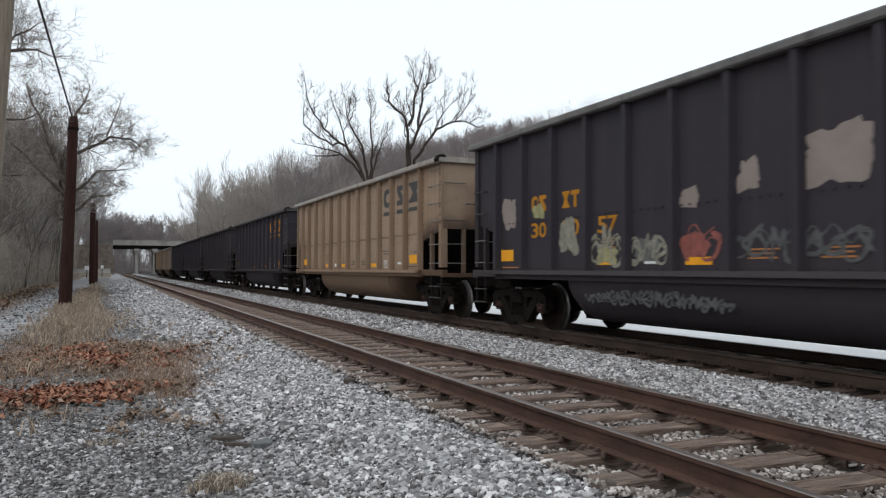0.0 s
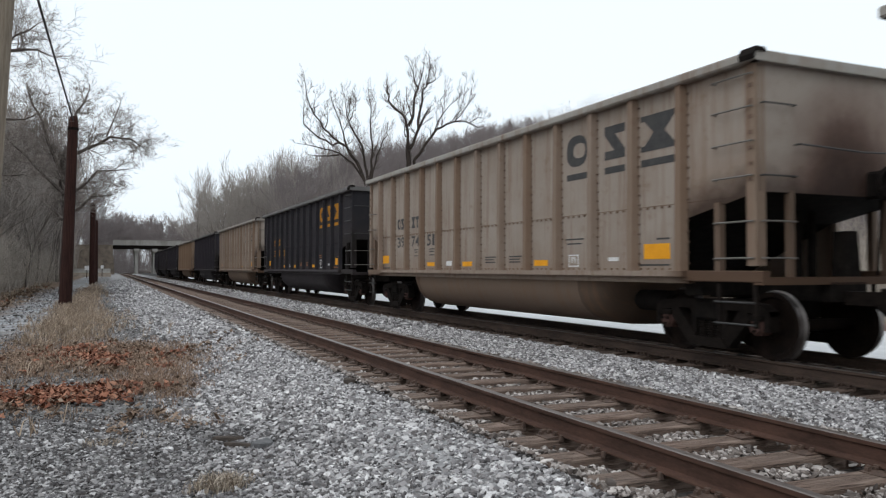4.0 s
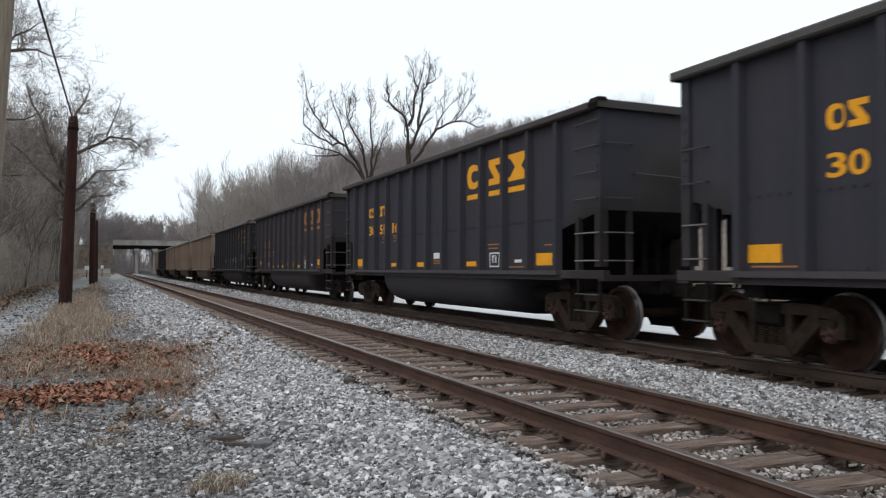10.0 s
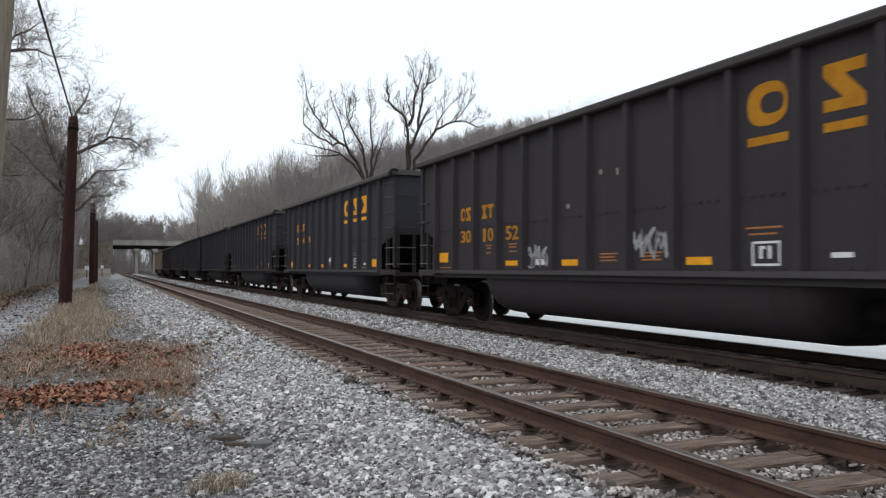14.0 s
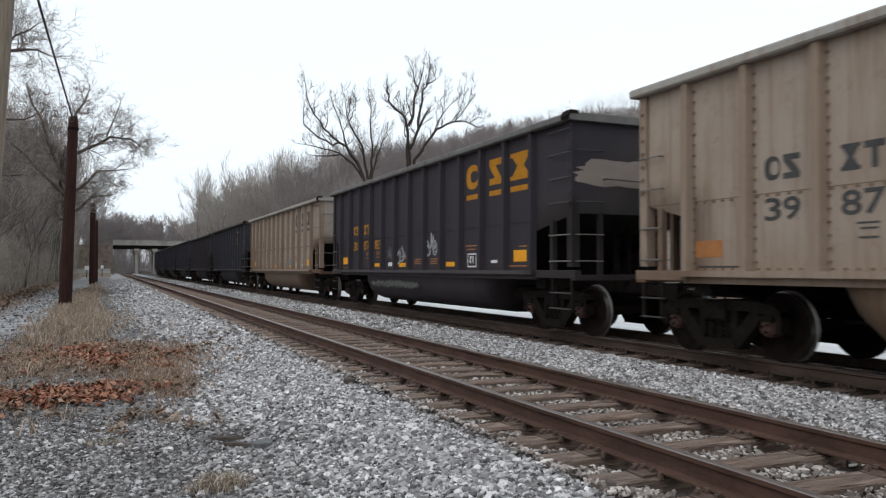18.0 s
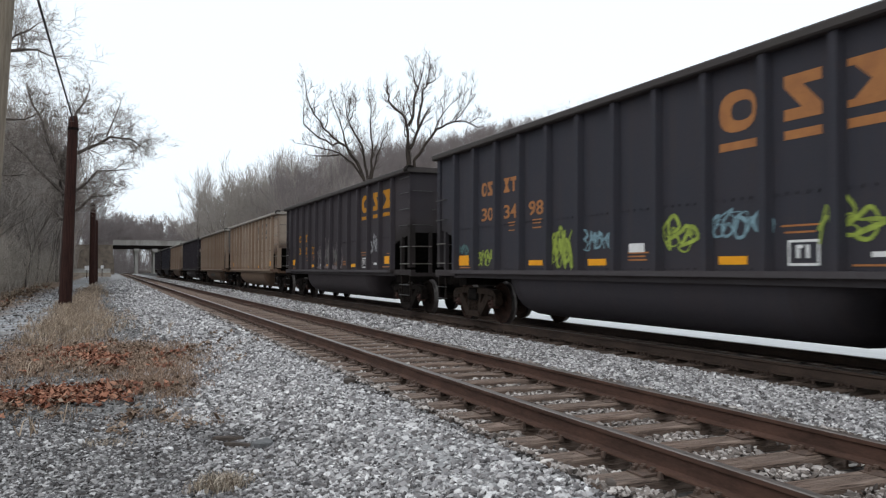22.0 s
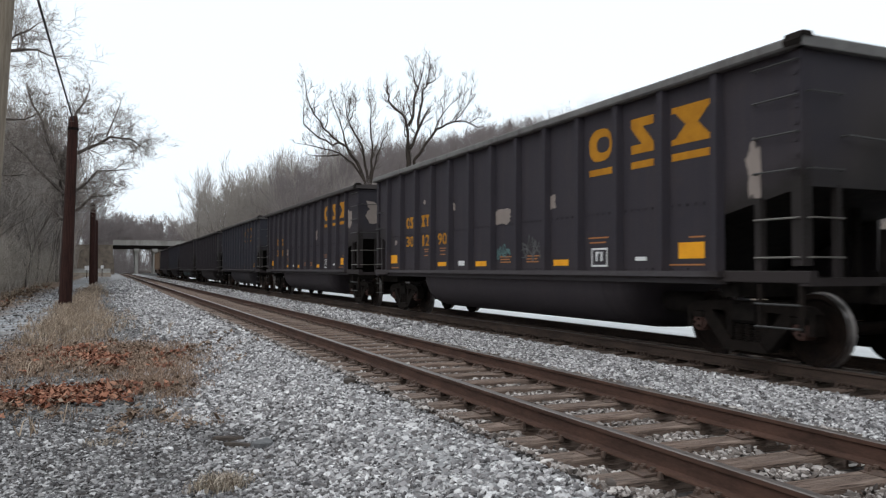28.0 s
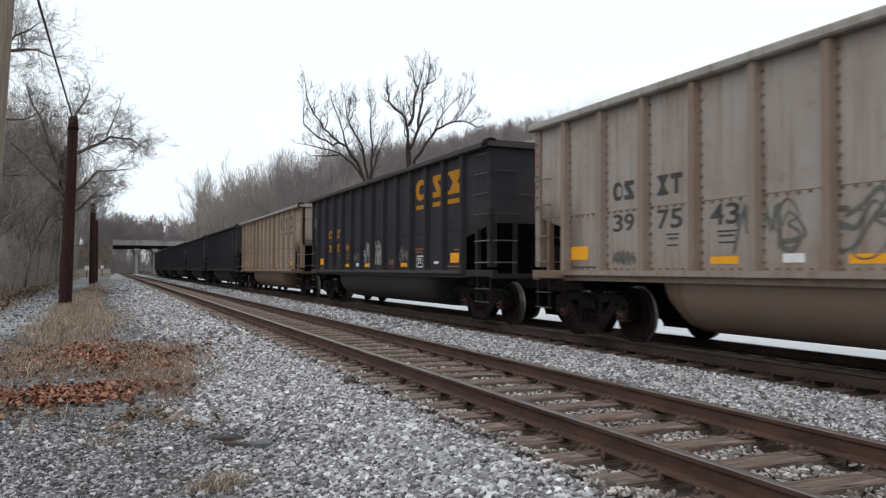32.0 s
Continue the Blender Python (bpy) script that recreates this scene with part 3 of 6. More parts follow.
def side_frame_shape():
    """Cast truck side frame, in the plane of y and z."""
    s, lo, hi = Shape(), -0.09, 0.09
    top = [(-1.12, 0.60), (-1.12, 0.67), (-0.98, 0.76), (-0.55, 0.80), (0.55, 0.80), (0.98, 0.76), (1.12, 0.67), (1.12, 0.60), (0.80, 0.60), (0.60, 0.66), (-0.60, 0.66), (-0.80, 0.60)]
    s.prism([(a, b) for a, b in top[:6]] + [(0.98, 0.62), (0.60, 0.66), (-0.60, 0.66), (-0.98, 0.62)], "x", lo, hi)
    for d in (-1, 1):
        s.prism([(d * 0.98, 0.76), (d * 1.12, 0.67), (d * 1.12, 0.40), (d * 1.03, 0.40), (d * 1.03, 0.60), (d * 0.98, 0.62)], "x", lo, hi)
        s.prism([(d * 0.76, 0.66), (d * 0.63, 0.67), (d * 0.26, 0.30), (d * 0.26, 0.13), (d * 0.38, 0.13), (d * 0.76, 0.52)], "x", lo, hi)
        s.prism([(d * 0.25, 0.66), (d * 0.36, 0.66), (d * 0.34, 0.28), (d * 0.25, 0.28)], "x", lo + 0.02, hi - 0.02)
        s.prism([(d * 0.77, 0.62), (d * 1.01, 0.62), (d * 0.99, 0.54), (d * 0.79, 0.54)], "x", lo - 0.02, hi + 0.02)
    s.prism([(-0.40, 0.13), (0.40, 0.13), (0.30, 0.26), (-0.30, 0.26)], "x", lo - 0.03, hi + 0.03)
    return s


def spring_shape():
    s = Shape()
    prof = []
    for k in range(7):
        # these stones carry the under-train shade in their dark colour, besides coal dust
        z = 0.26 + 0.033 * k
        prof += [(z, 0.052), (z + 0.011, 0.076), (z + 0.022, 0.076), (z + 0.031, 0.052)]
    return s.lathe(prof, "z", n=10)


def make_parts(nm, lb, pitch, paint, rib_mat, end_mat, colour_keys):
    """One empty coal car at the origin: +y runs ahead, the seen side is at -x, z = 0 on the rail heads."""
    e = lb / 2
    car = thing("coal_car", "", "coal car", "coal train")
    first, n = FIRST[nm], 13
    step = STEP[nm]
    top = 3.94 if nm == "slate" else 3.88
    for sd in (-1, 1):
        s = Shape()
        f0, f1 = first, lb - first - 12 * step
        poly = [(-e + f1, 1.07), (e - f0, 1.07), (e - f0, 1.939), (e - 0.10, 2.216), (e - 0.10, top), (-e + 0.10, top), (-e + 0.10, 2.216), (-e + f1, 1.939)]
        s.prism(poly, "x", min(sd * (SKIN - 0.02), sd * SKIN), max(sd * (SKIN - 0.02), sd * SKIN))
        part("side_wall", s, paint, car)
        s = Shape()
        b = sd * SKIN
        s.box(min(b, b + sd * 0.002), max(b, b + sd * 0.002), -e + 0.12, e - 0.12, 2.165, 2.175)
        for k in range(n - 1):
            for j in range(6):
                y = e - first - (k + (j + 0.8) / 6.6) * step
                s.box(min(b, b + sd * 0.018), max(b, b + sd * 0.018), y - 0.018, y + 0.018, 2.13, 2.16)
                s.box(min(b, b + sd * 0.014), max(b, b + sd * 0.014), y - 0.016, y + 0.016, 1.22, 1.245)
        part("rivet_seam", s, paint, car)
        rib = Shape()
        t = sd * (HALF - SKIN)
        rib.add([(0, -0.085, 1.2), (0, 0.085, 1.2), (t, 0.055, 1.2), (t, -0.055, 1.2), (0, -0.085, top - 0.02), (0, 0.085, top - 0.02), (t * 0.85, 0.055, top - 0.02), (t * 0.85, -0.055, top - 0.02)],
                [(0, 1, 2, 3), (4, 7, 6, 5), (0, 4, 5, 1), (1, 5, 6, 2), (2, 6, 7, 3), (3, 7, 4, 0)])
        for z in np.arange(1.3, 3.75, 0.15) if nm == "beige" else ():
            for y in (-0.10, 0.10):
                rib.box(min(0, t * 0.2), max(0, t * 0.2), y - 0.014, y + 0.014, z, z + 0.03, 1)
        me = rib.mesh("rib", [rib_mat, M["rivet_rust"] if nm == "beige" else rib_mat])
        for k in range(n if sd < 0 else 0):
            part("rib", me, None, car, m=pose(sd * SKIN, e - first - k * step, 0))
        if sd > 0:
            s = Shape()
            for k in range(n):
                s.add([(SKIN + x, y + e - first - k * step, z) for x, y, z in rib.v[:8]], rib.f[:6])
            part("far_side_framing", s, rib_mat, car)
        s = Shape()
        s.box(min(sd * 1.47, sd * 1.635), max(sd * 1.47, sd * 1.635), -e, e, top - 0.03, top + 0.104, 0, 0.025)
        part("top_chord", s, paint, car)
        s = Shape()
        s.box(min(sd * 1.46, sd * 1.63), max(sd * 1.46, sd * 1.63), -e + f1 - 0.12, e - f0 + 0.12, 1.125, 1.205)
        s.box(min(sd * 1.40, sd * 1.50), max(sd * 1.40, sd * 1.50), -e + f1 - 0.12, e - f0 + 0.12, 1.03, 1.125)
        for d in (-1, 1):
            y0, y1 = d * e, d * (e - (f0 if d > 0 else f1))
            s.box(min(sd * 1.40, sd * 1.53), max(sd * 1.40, sd * 1.53), min(y0, y1), max(y0, y1), 1.06, 1.21, 0, 0.012)
        part("side_sill", s, paint, car)
    for d in (-1, 1):
        s = Shape()
        s.prism([(d * (e - 0.10), 2.216), (d * (e - 0.10), top), (d * (e - 0.125), top), (d * (e - 0.125), 2.216)], "x", -1.45, 1.45)
        part("end_wall", s, end_mat, car)
        s = Shape()
        fx = f0 if d > 0 else f1
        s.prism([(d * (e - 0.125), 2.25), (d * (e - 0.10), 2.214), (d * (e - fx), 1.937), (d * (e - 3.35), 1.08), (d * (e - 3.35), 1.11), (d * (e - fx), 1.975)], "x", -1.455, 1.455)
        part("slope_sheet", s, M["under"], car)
        s = Shape()
        s.box(-1.60, 1.60, min(d * e, d * (e - 0.14)), max(d * e, d * (e - 0.14)), top - 0.03, top + 0.104)
        part("end_chord", s, paint, car)
        s = Shape()
        s.box(-1.52, 1.52, min(d * e, d * (e - 0.22)), max(d * e, d * (e - 0.16)), 1.03, 1.13)
        part("end_sill", s, paint, car)
        s = Shape()
        for x in (-1, 1):
            s.prism([(x * 0.17, 1.08), (x * 0.10, 1.08), (x * 0.10, 2.05), (x * 0.17, 2.05)], "y", min(d * (e - 0.75), d * (e - 0.65)), max(d * (e - 0.75), d * (e - 0.65)))
        s.box(-0.34, 0.34, min(d * (e - 2.2), d * e), max(d * (e - 2.2), d * e), 0.80, 1.06)
        s.box(-1.35, 1.35, d * (e - TRUCK_IN[d]) - 0.17, d * (e - TRUCK_IN[d]) + 0.17, 0.86, 1.06)
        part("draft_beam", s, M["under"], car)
        s = Shape()
        y0, y1 = d * e, d * (pitch / 2 + 0.06)
        s.box(-0.09, 0.09, min(y0, y1), max(y0, y1), 0.76, 0.94)
        s.prism([(-0.21, y1 - d * 0.30), (0.12, y1 - d * 0.34), (0.20, y1 - d * 0.10), (0.10, y1), (-0.05, y1 - d * 0.08), (-0.22, y1 + d * 0.02)], "z", 0.70, 0.99)
        part("coupler", s, M["truck"], car)
        s = Shape()
        s.tube([(0.32, d * e, 0.84), (0.40, d * (e + 0.25), 0.62), (0.36, d * (pitch / 2), 0.48)], 0.028)
        part("air_hose", s, M["under"], car)
        for sd in (-1, 1):
            s = Shape()
            y = d * (e - 0.10)
            s.box(min(sd * 1.36, sd * 1.525), max(sd * 1.36, sd * 1.525), min(y, y - d * 0.16), max(y, y - d * 0.16), 1.27, top - 0.02)
            for z in np.arange(2.35, 3.7, 0.2):
                s.box(min(sd * 1.525, sd * 1.54), max(sd * 1.525, sd * 1.54), y - d * 0.08 - 0.03, y - d * 0.08 + 0.03, z, z + 0.05, 1)
            part("corner_post", s, [rib_mat, M["rivet_rust"] if nm == "beige" else rib_mat], car)
            s = Shape()
            rung = 0.78 if d < 0 else 0.56
            s.box(min(sd * 1.43, sd * 1.525), max(sd * 1.43, sd * 1.525), d * (e - rung) - 0.05, d * (e - rung) + 0.05, 1.19, 2.12)
            part("ladder_stile", s, rib_mat, car)
            for yy in (y - d * 0.05, d * (e - rung)):
                s = Shape()
                s.box(min(sd * 1.47, sd * 1.51), max(sd * 1.47, sd * 1.51), yy - 0.03, yy + 0.03, 0.48, 1.04)
                part("step_stile", s, M["truck"], car)
            high = (2.42, 2.86, 3.30, 3.72) if d < 0 else (2.42, 2.90)
            for z in (0.52, 0.80, 1.37, 1.84, *high) if sd < 0 else ():
                ya, yb = d * (e - rung - 0.04), d * (e - 0.14)
                x = sd * (1.545 if z < 2 else 1.565)
                s = Shape()
                s.tube([(sd * 1.48, ya, z), (x, ya, z), (x, yb, z), (sd * 1.48, yb, z)], 0.013, 5)
                part("grab_iron", s, M["iron"] if 1 < z < 2 or (z > 1 and nm == "beige") else M["grab_paint"], car)
            s = Shape()
            s.box(min(sd * 0.86, sd * 0.95), max(sd * 0.86, sd * 0.95), min(y, y - d * 0.08), max(y, y - d * 0.08), 1.13, 2.25)
            part("end_post", s, rib_mat, car)
            for z in (1.37, 1.84, 2.42, 3.34) if sd < 0 else ():
                s = Shape()
                s.tube([(sd * 0.9, y, z), (sd * 0.9, y + d * 0.07, z), (sd * 1.44, y + d * 0.07, z), (sd * 1.44, y, z)], 0.012, 5)
                part("grab_iron", s, M["iron"] if z < 2 else M["grab_paint"], car)
            s = Shape()
            if d > 0:
                continue
            s.prism([(sd * 1.44, top + 0.084), (sd * 1.65, top + 0.084), (sd * 1.65, top - 0.02), (sd * 1.67, top + 0.045), (sd * 1.62, top + 0.14), (sd * 1.48, top + 0.14)], "y", -e - 0.02, -e + 0.24)
            part("corner_cap", s, M["under"], car)
        if d < 0:
            # rail across the end sheet, and the hand brake's gear beneath it
            y = -e + 0.10
            s = Shape().tube([(-0.85, y, 2.84), (-0.85, y - 0.09, 2.84), (0.3, y - 0.10, 2.80), (1.38, y - 0.09, 2.84), (1.38, y, 2.84)], 0.014, 5)
            part("end_rail", s, M["grab_paint"], car)
            s = Shape().box(0.48, 0.82, y - 0.16, y + 0.02, 2.18, 2.56, 0, 0.04)
            s.tube([(0.65, y - 0.10, 2.2), (0.65, y - 0.02, 1.15)], 0.022, 6)
            s.prism([(0.15, 1.13), (0.42, 1.13), (0.36, 1.75), (0.2, 1.75)], "y", y + 0.05, y + 0.30)
            part("brake_gear", s, M["under"], car, "sooty hand brake gear box with its chain rod")
            s = Shape()
            s.lathe([(-0.02, 0.20), (-0.035, 0.23), (0.0, 0.25), (0.02, 0.23), (-0.02, 0.20)], "y", (0.65, y - 0.22, 2.38), 16)
            for k in range(4):
                c, q = 0.21 * math.cos(1.571 * k + 0.4), 0.21 * math.sin(1.571 * k + 0.4)
                s.tube([(0.65, y - 0.19, 2.38), (0.65 + c, y - 0.22, 2.38 + q)], 0.014, 5)
            part("brake_wheel", s, M["truck"], car, "spoked hand brake wheel")
    # the tub between the trucks
    def trough(ends):
        s, sec = Shape(), 15
        for y, deep, wide in ends:
            for j in range(sec):
                a = math.pi * j / (sec - 1)
                c, q = math.cos(a), math.sin(a)
                s.v.append((1.44 * wide * math.copysign(abs(c) ** 0.62, c), y, 1.12 - 0.865 * deep * q ** 0.75))
        for i in range(len(ends) - 1):
            for j in range(sec - 1):
                s.f.append((i * sec + j, (i + 1) * sec + j, (i + 1) * sec + j + 1, i * sec + j + 1))
        s.m = [0] * len(s.f)
        return s

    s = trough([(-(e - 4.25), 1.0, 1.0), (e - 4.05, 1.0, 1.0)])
    # separate ends, so that they can be coloured darker for shade and soot
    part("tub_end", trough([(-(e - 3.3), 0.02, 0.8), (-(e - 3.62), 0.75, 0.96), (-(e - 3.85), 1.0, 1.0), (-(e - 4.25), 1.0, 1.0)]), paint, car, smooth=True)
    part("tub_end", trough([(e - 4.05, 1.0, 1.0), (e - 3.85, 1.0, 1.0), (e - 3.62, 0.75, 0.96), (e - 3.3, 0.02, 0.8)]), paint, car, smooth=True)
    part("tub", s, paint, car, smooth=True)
    s = Shape()
    s.lathe([(-0.42, 0.0), (-0.42, 0.14), (-0.36, 0.17), (0.36, 0.17), (0.42, 0.14), (0.42, 0.0)], "y", (-0.75, -(e - 2.95), 0.72), 12)
    part("air_reservoir", s, M["under"], car, smooth=True)
    s = Shape()
    s.tube([(-0.2, e - 2.6, 0.55), (-0.2, -(e - 2.6), 0.55)], 0.03)
    part("brake_pipe", s, M["under"], car)
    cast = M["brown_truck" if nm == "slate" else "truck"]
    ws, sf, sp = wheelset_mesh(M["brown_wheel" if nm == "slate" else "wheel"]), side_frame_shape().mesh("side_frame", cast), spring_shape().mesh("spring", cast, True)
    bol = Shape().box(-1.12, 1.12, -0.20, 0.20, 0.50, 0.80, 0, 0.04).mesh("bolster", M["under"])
    for d in (-1, 1):
        tr = part("truck", bol, None, car, "grimy four-wheel truck in dark shaded tones", m=pose(0, d * (e - TRUCK_IN[d]), 0))
        for sd in (-1, 1):
            part("side_frame", sf, None, tr, m=pose(sd * 1.0, 0, 0))
            for y in (-0.165, 0.0, 0.165):
                part("spring", sp, None, tr, m=pose(sd * 1.0, y, 0))
            part("wheelset", ws, None, tr, m=pose(0, sd * 0.889, WHEEL_R))
    car["half"] = e
    return car


LONG, SHORT = (15.72, 17.400), (14.92, 16.690)
MODELS = {
    "black": (make_parts("black", *LONG, M["black_paint"], M["black_paint"], M["black_end"], None), *LONG),
    "beige": (make_parts("beige", *LONG, M["beige_paint"], M["beige_rib"], M["beige_end"], None), *LONG),
    "slate": (make_parts("slate", *SHORT, M["black_paint"], M["black_paint"], M["black_end"], None), *SHORT),
}

# spray and primer colours for marks on the cars
def spray(name, col):
    return plain(name, tuple(c * 0.42 for c in col), col, 0.7, scale=7, bump=0.05)


SPRAY = {"w": spray("white_spray_paint", (0.36, 0.36, 0.375)), "g": spray("lime_spray_paint", (0.33, 0.42, 0.06)), "b": spray("pale_blue_spray_paint", (0.22, 0.36, 0.42)),
         "t": spray("teal_spray_paint", (0.075, 0.155, 0.155)), "r": spray("red_spray_paint", (0.30, 0.085, 0.068)), "m": spray("mint_spray_paint", (0.22, 0.38, 0.30)),
         "v": spray("mauve_spray_paint", (0.20, 0.165, 0.175)), "d": spray("grey_spray_paint", (0.13, 0.13, 0.12)), "k": spray("sooty_spray_paint", (0.09, 0.09, 0.09)),
         "p": plain("exposed_primer_patch", (0.195, 0.16, 0.142), (0.235, 0.193, 0.17), 0.75, scale=2.5, bump=0.05), "y": spray("pale_yellow_spray_paint", (0.36, 0.34, 0.16)), "c": spray("cream_spray_paint", (0.28, 0.265, 0.205))}


def scribble(seed, a0, a1, z0, z1, fat=0.05):
    """One unbroken line of spray paint: slanted strokes and hooks one way, flat flourishes on the way back."""
    rnd, s = random.Random(seed), Shape()
    w, h = a1 - a0, z1 - z0
    n = max(3, round(w / h * 2.2))
    knots = []
    for i in range(n):
        u = (i + 0.5) / n
        x, k = a0 + w * u, w / n
        top = (0.62 + 0.38 * math.sin(math.pi * min(1, max(0, u)))) * rnd.uniform(0.72, 1.0)
        foot = rnd.uniform(0.0, 0.2)
        slant = rnd.uniform(-0.25, 0.55) * k
        form = rnd.randrange(4)
        if form == 0:
            run = ((-0.3, foot), (-0.1, top), (0.1, top * 0.45), (0.35, top * 0.92), (0.4, foot))
        elif form == 1:
            run = ((-0.4, top * 0.8), (-0.1, top), (0.25, top * 0.7), (-0.1, 0.45), (0.3, 0.3), (0.05, foot), (-0.4, foot + 0.1))
        elif form == 2:
            run = ((0.1, top), (-0.4, 0.55), (-0.25, foot), (0.3, foot + 0.05), (0.42, 0.55), (0.0, top * 0.85))
        else:
            run = ((-0.35, top), (-0.2, foot), (0.0, 0.5), (0.45, top), (0.1, 0.45), (0.5, foot))
        knots += [(x + k * a * 1.3 + slant * (q - 0.5), z0 + h * q) for a, q in run]
    for i in range(2 * n, -1, -1):
        knots.append((a0 + w * (i / (2 * n) * 1.06 - 0.03) + rnd.gauss(0, 0.08) * w / n, z0 + h * (0.3 + 0.2 * (i % 2) + rnd.uniform(-0.12, 0.16))))
    pts = []
    for j in range(len(knots) - 1):
        p0, p1, p2, p3 = (Vector(knots[max(0, min(len(knots) - 1, j + o))]) for o in (-1, 0, 1, 2))
        for k in range(4):
            t = k / 4
            v = 0.5 * (2 * p1 + (p2 - p0) * t + (2 * p0 - 5 * p1 + 4 * p2 - p3) * t * t + (3 * p1 - p0 - 3 * p2 + p3) * t ** 3)
            pts.append((v.x, v.y))
    edge, m = [], len(pts)
    for k in range(m):
        (p, q), (r, t) = pts[max(k - 1, 0)], pts[min(k + 1, m - 1)]
        d = math.hypot(r - p, t - q) or 1
        f = fat * (0.72 + 0.4 * math.sin(k * 0.23 + seed))
        nx, nz = -(t - q) / d * f / 2, (r - p) / d * f / 2
        lift = 0.00003 * k
        edge += [(-lift, -(pts[k][0] + nx), pts[k][1] + nz), (-lift, -(pts[k][0] - nx), pts[k][1] - nz)]
    return s.add(edge, [(2 * k, 2 * k + 1, 2 * k + 3, 2 * k + 2) for k in range(m - 1)])


def blotch(seed, a0, a1, z0, z1):
    """A ragged patch, torn at two scales."""
    rnd, s = random.Random(seed), Shape()
    pts, n = [], 40
    coarse = [rnd.uniform(0.62, 1.12) for _ in range(11)]
    for k in range(n):
        q = 6.28319 * k / n
        c, v = math.cos(q), math.sin(q)
        u = k * 11 / n
        w = coarse[int(u)] + (coarse[(int(u) + 1) % 11] - coarse[int(u)]) * (u % 1)
        r = min(1 / max(abs(c), abs(v)), 1.25) * w * rnd.uniform(0.86, 1.06)
        pts.append(((a0 + a1) / 2 + (a1 - a0) / 2 * c * r, (z0 + z1) / 2 + (z1 - z0) / 2 * v * r))
    m = ((a0 + a1) / 2, (z0 + z1) / 2)
    for k in range(n):
        flat(s, [m, pts[k], pts[(k + 1) % n]])
    return s


def decals(car, model, number, letter, placard, tags, seed):
    """Lettering, reflective panels and spray paint on the seen side. Panels run from rib to rib."""
    e = MODELS[model][1] / 2
    step = STEP[model]
    face = pose(-SKIN - 0.004, e, 0)
    dark = model != "beige"
    zrow = 2.265 if model == "slate" else 1.825
    zm = zrow + (0.54 if model == "slate" else 0.50)
    low = 0.08 if model == "slate" else 0.0
    rimmed = number == "398274"
    block = "yellow" if number == "303610" else letter
    pan = lambda k: FIRST[model] + k * step
    em = 8 if model == "slate" or number == "397965" else 9
    if number:
        for k in range(6):
            a0 = pan(k // 2 + 1) + 0.25 + 0.285 * (k % 2)
            part("digit", digit(number[k], a0, zrow, 0.26, 0.285), M[letter], car, "painted number", m=face)
        for k, o, fn in ((1, 0.25, ringed), (1, 0.54, stacked), (2, 0.25, hourglass)):
            s = Shape()
            fn(s, pan(k) + o, pan(k) + o + 0.25, zm, zm + 0.30, 0.075)
            part("owner_mark", s, M[letter], car, m=face)
        part("owner_mark", flat(Shape(), [(pan(2) + a, zm + z) for a, z in ((0.63, 0), (0.71, 0), (0.71, 0.22), (0.80, 0.22), (0.80, 0.30), (0.54, 0.30), (0.54, 0.22), (0.63, 0.22))]), M[letter], car, m=face)
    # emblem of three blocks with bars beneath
    for k, fn, w in ((em, ringed, 0.64), (em + 1, stacked, 0.54), (em + 2, hourglass, 0.84)):
        s, a0 = Shape(), pan(k) + (step - w) / 2 + 0.02
        fn(s, a0, a0 + w, 3.02, 3.57, 0.17 if fn is ringed else 0.14)
        part("emblem", s, M[block], car, "painted emblem block", m=face)
        part("underline", rect(Shape(), a0, a0 + w, 2.79, 2.90), M[block], car, m=face)
    for a0, a1, z0, z1 in ((pan(0) + 0.10, pan(0) + 0.62, 1.39 - low, 1.62 - low), (pan(11) + (0.28 if model == "black" else 0.20), pan(11) + 0.80, 1.38 - low, 1.61 - low), (pan(3) + 0.25, pan(3) + 0.76, 1.30, 1.40), (pan(5) + 0.20, pan(5) + 0.72, 1.29, 1.40), (pan(8) + 0.18, pan(8) + 0.68, 1.29, 1.40)):
        part("reflective_panel", rect(Shape(), a0, a1, z0, z1), M[placard], car, "orange-yellow reflective panel", m=face)
        if rimmed:
            part("panel_rim", rect(Shape(), a0 - 0.05, a1 + 0.05, z0 - 0.05, z1 + 0.05), M["ink"], car, m=pose(-SKIN - 0.002, e, 0))
    s = Shape()
    lines = [(pan(0) + 0.15, pan(0) + 0.95, 1.25), (pan(9) + 0.2, pan(9) + 0.78, 1.74), (pan(9) + 0.25, pan(9) + 0.7, 1.66), (pan(11) + 0.5, pan(11) + 0.8, 1.67), (pan(10) + 0.15, pan(10) + 0.95, 1.26) if model == "slate" else (pan(11) + 0.08, pan(11) + 0.80, 1.28)]
    lines += [(pan(k) + a, pan(k) + a + w, zrow - d) for k, a, w, d in ((2, 0.44, 0.28, 0.10), (2, 0.48, 0.22, 0.16), (2, 0.46, 0.24, 0.26), (3, 0.38, 0.36, 0.10), (3, 0.40, 0.30, 0.16), (3, 0.40, 0.32, 0.25))]
    lines += [(pan(k) + 0.28, pan(k) + w, 1.47 - 0.055 * j) for k in ((6,) if model == "slate" else (6, 7)) for j, w in enumerate((0.78, 0.70, 0.74))]
    for a0, a1, z0 in lines:
        rect(s, a0, a1, z0, z0 + 0.024)
    tagged(part("stencil", s, M["orange" if letter != "ink" else "ink"], car, "tiny stencilled data", m=face), kind="stuff")
    s = Shape()
    rect(s, pan(4) + 0.38, pan(4) + 0.70, 1.31, 1.42) if model != "slate" else rect(s, pan(6) + 0.30, pan(6) + 0.68, 1.49, 1.63)
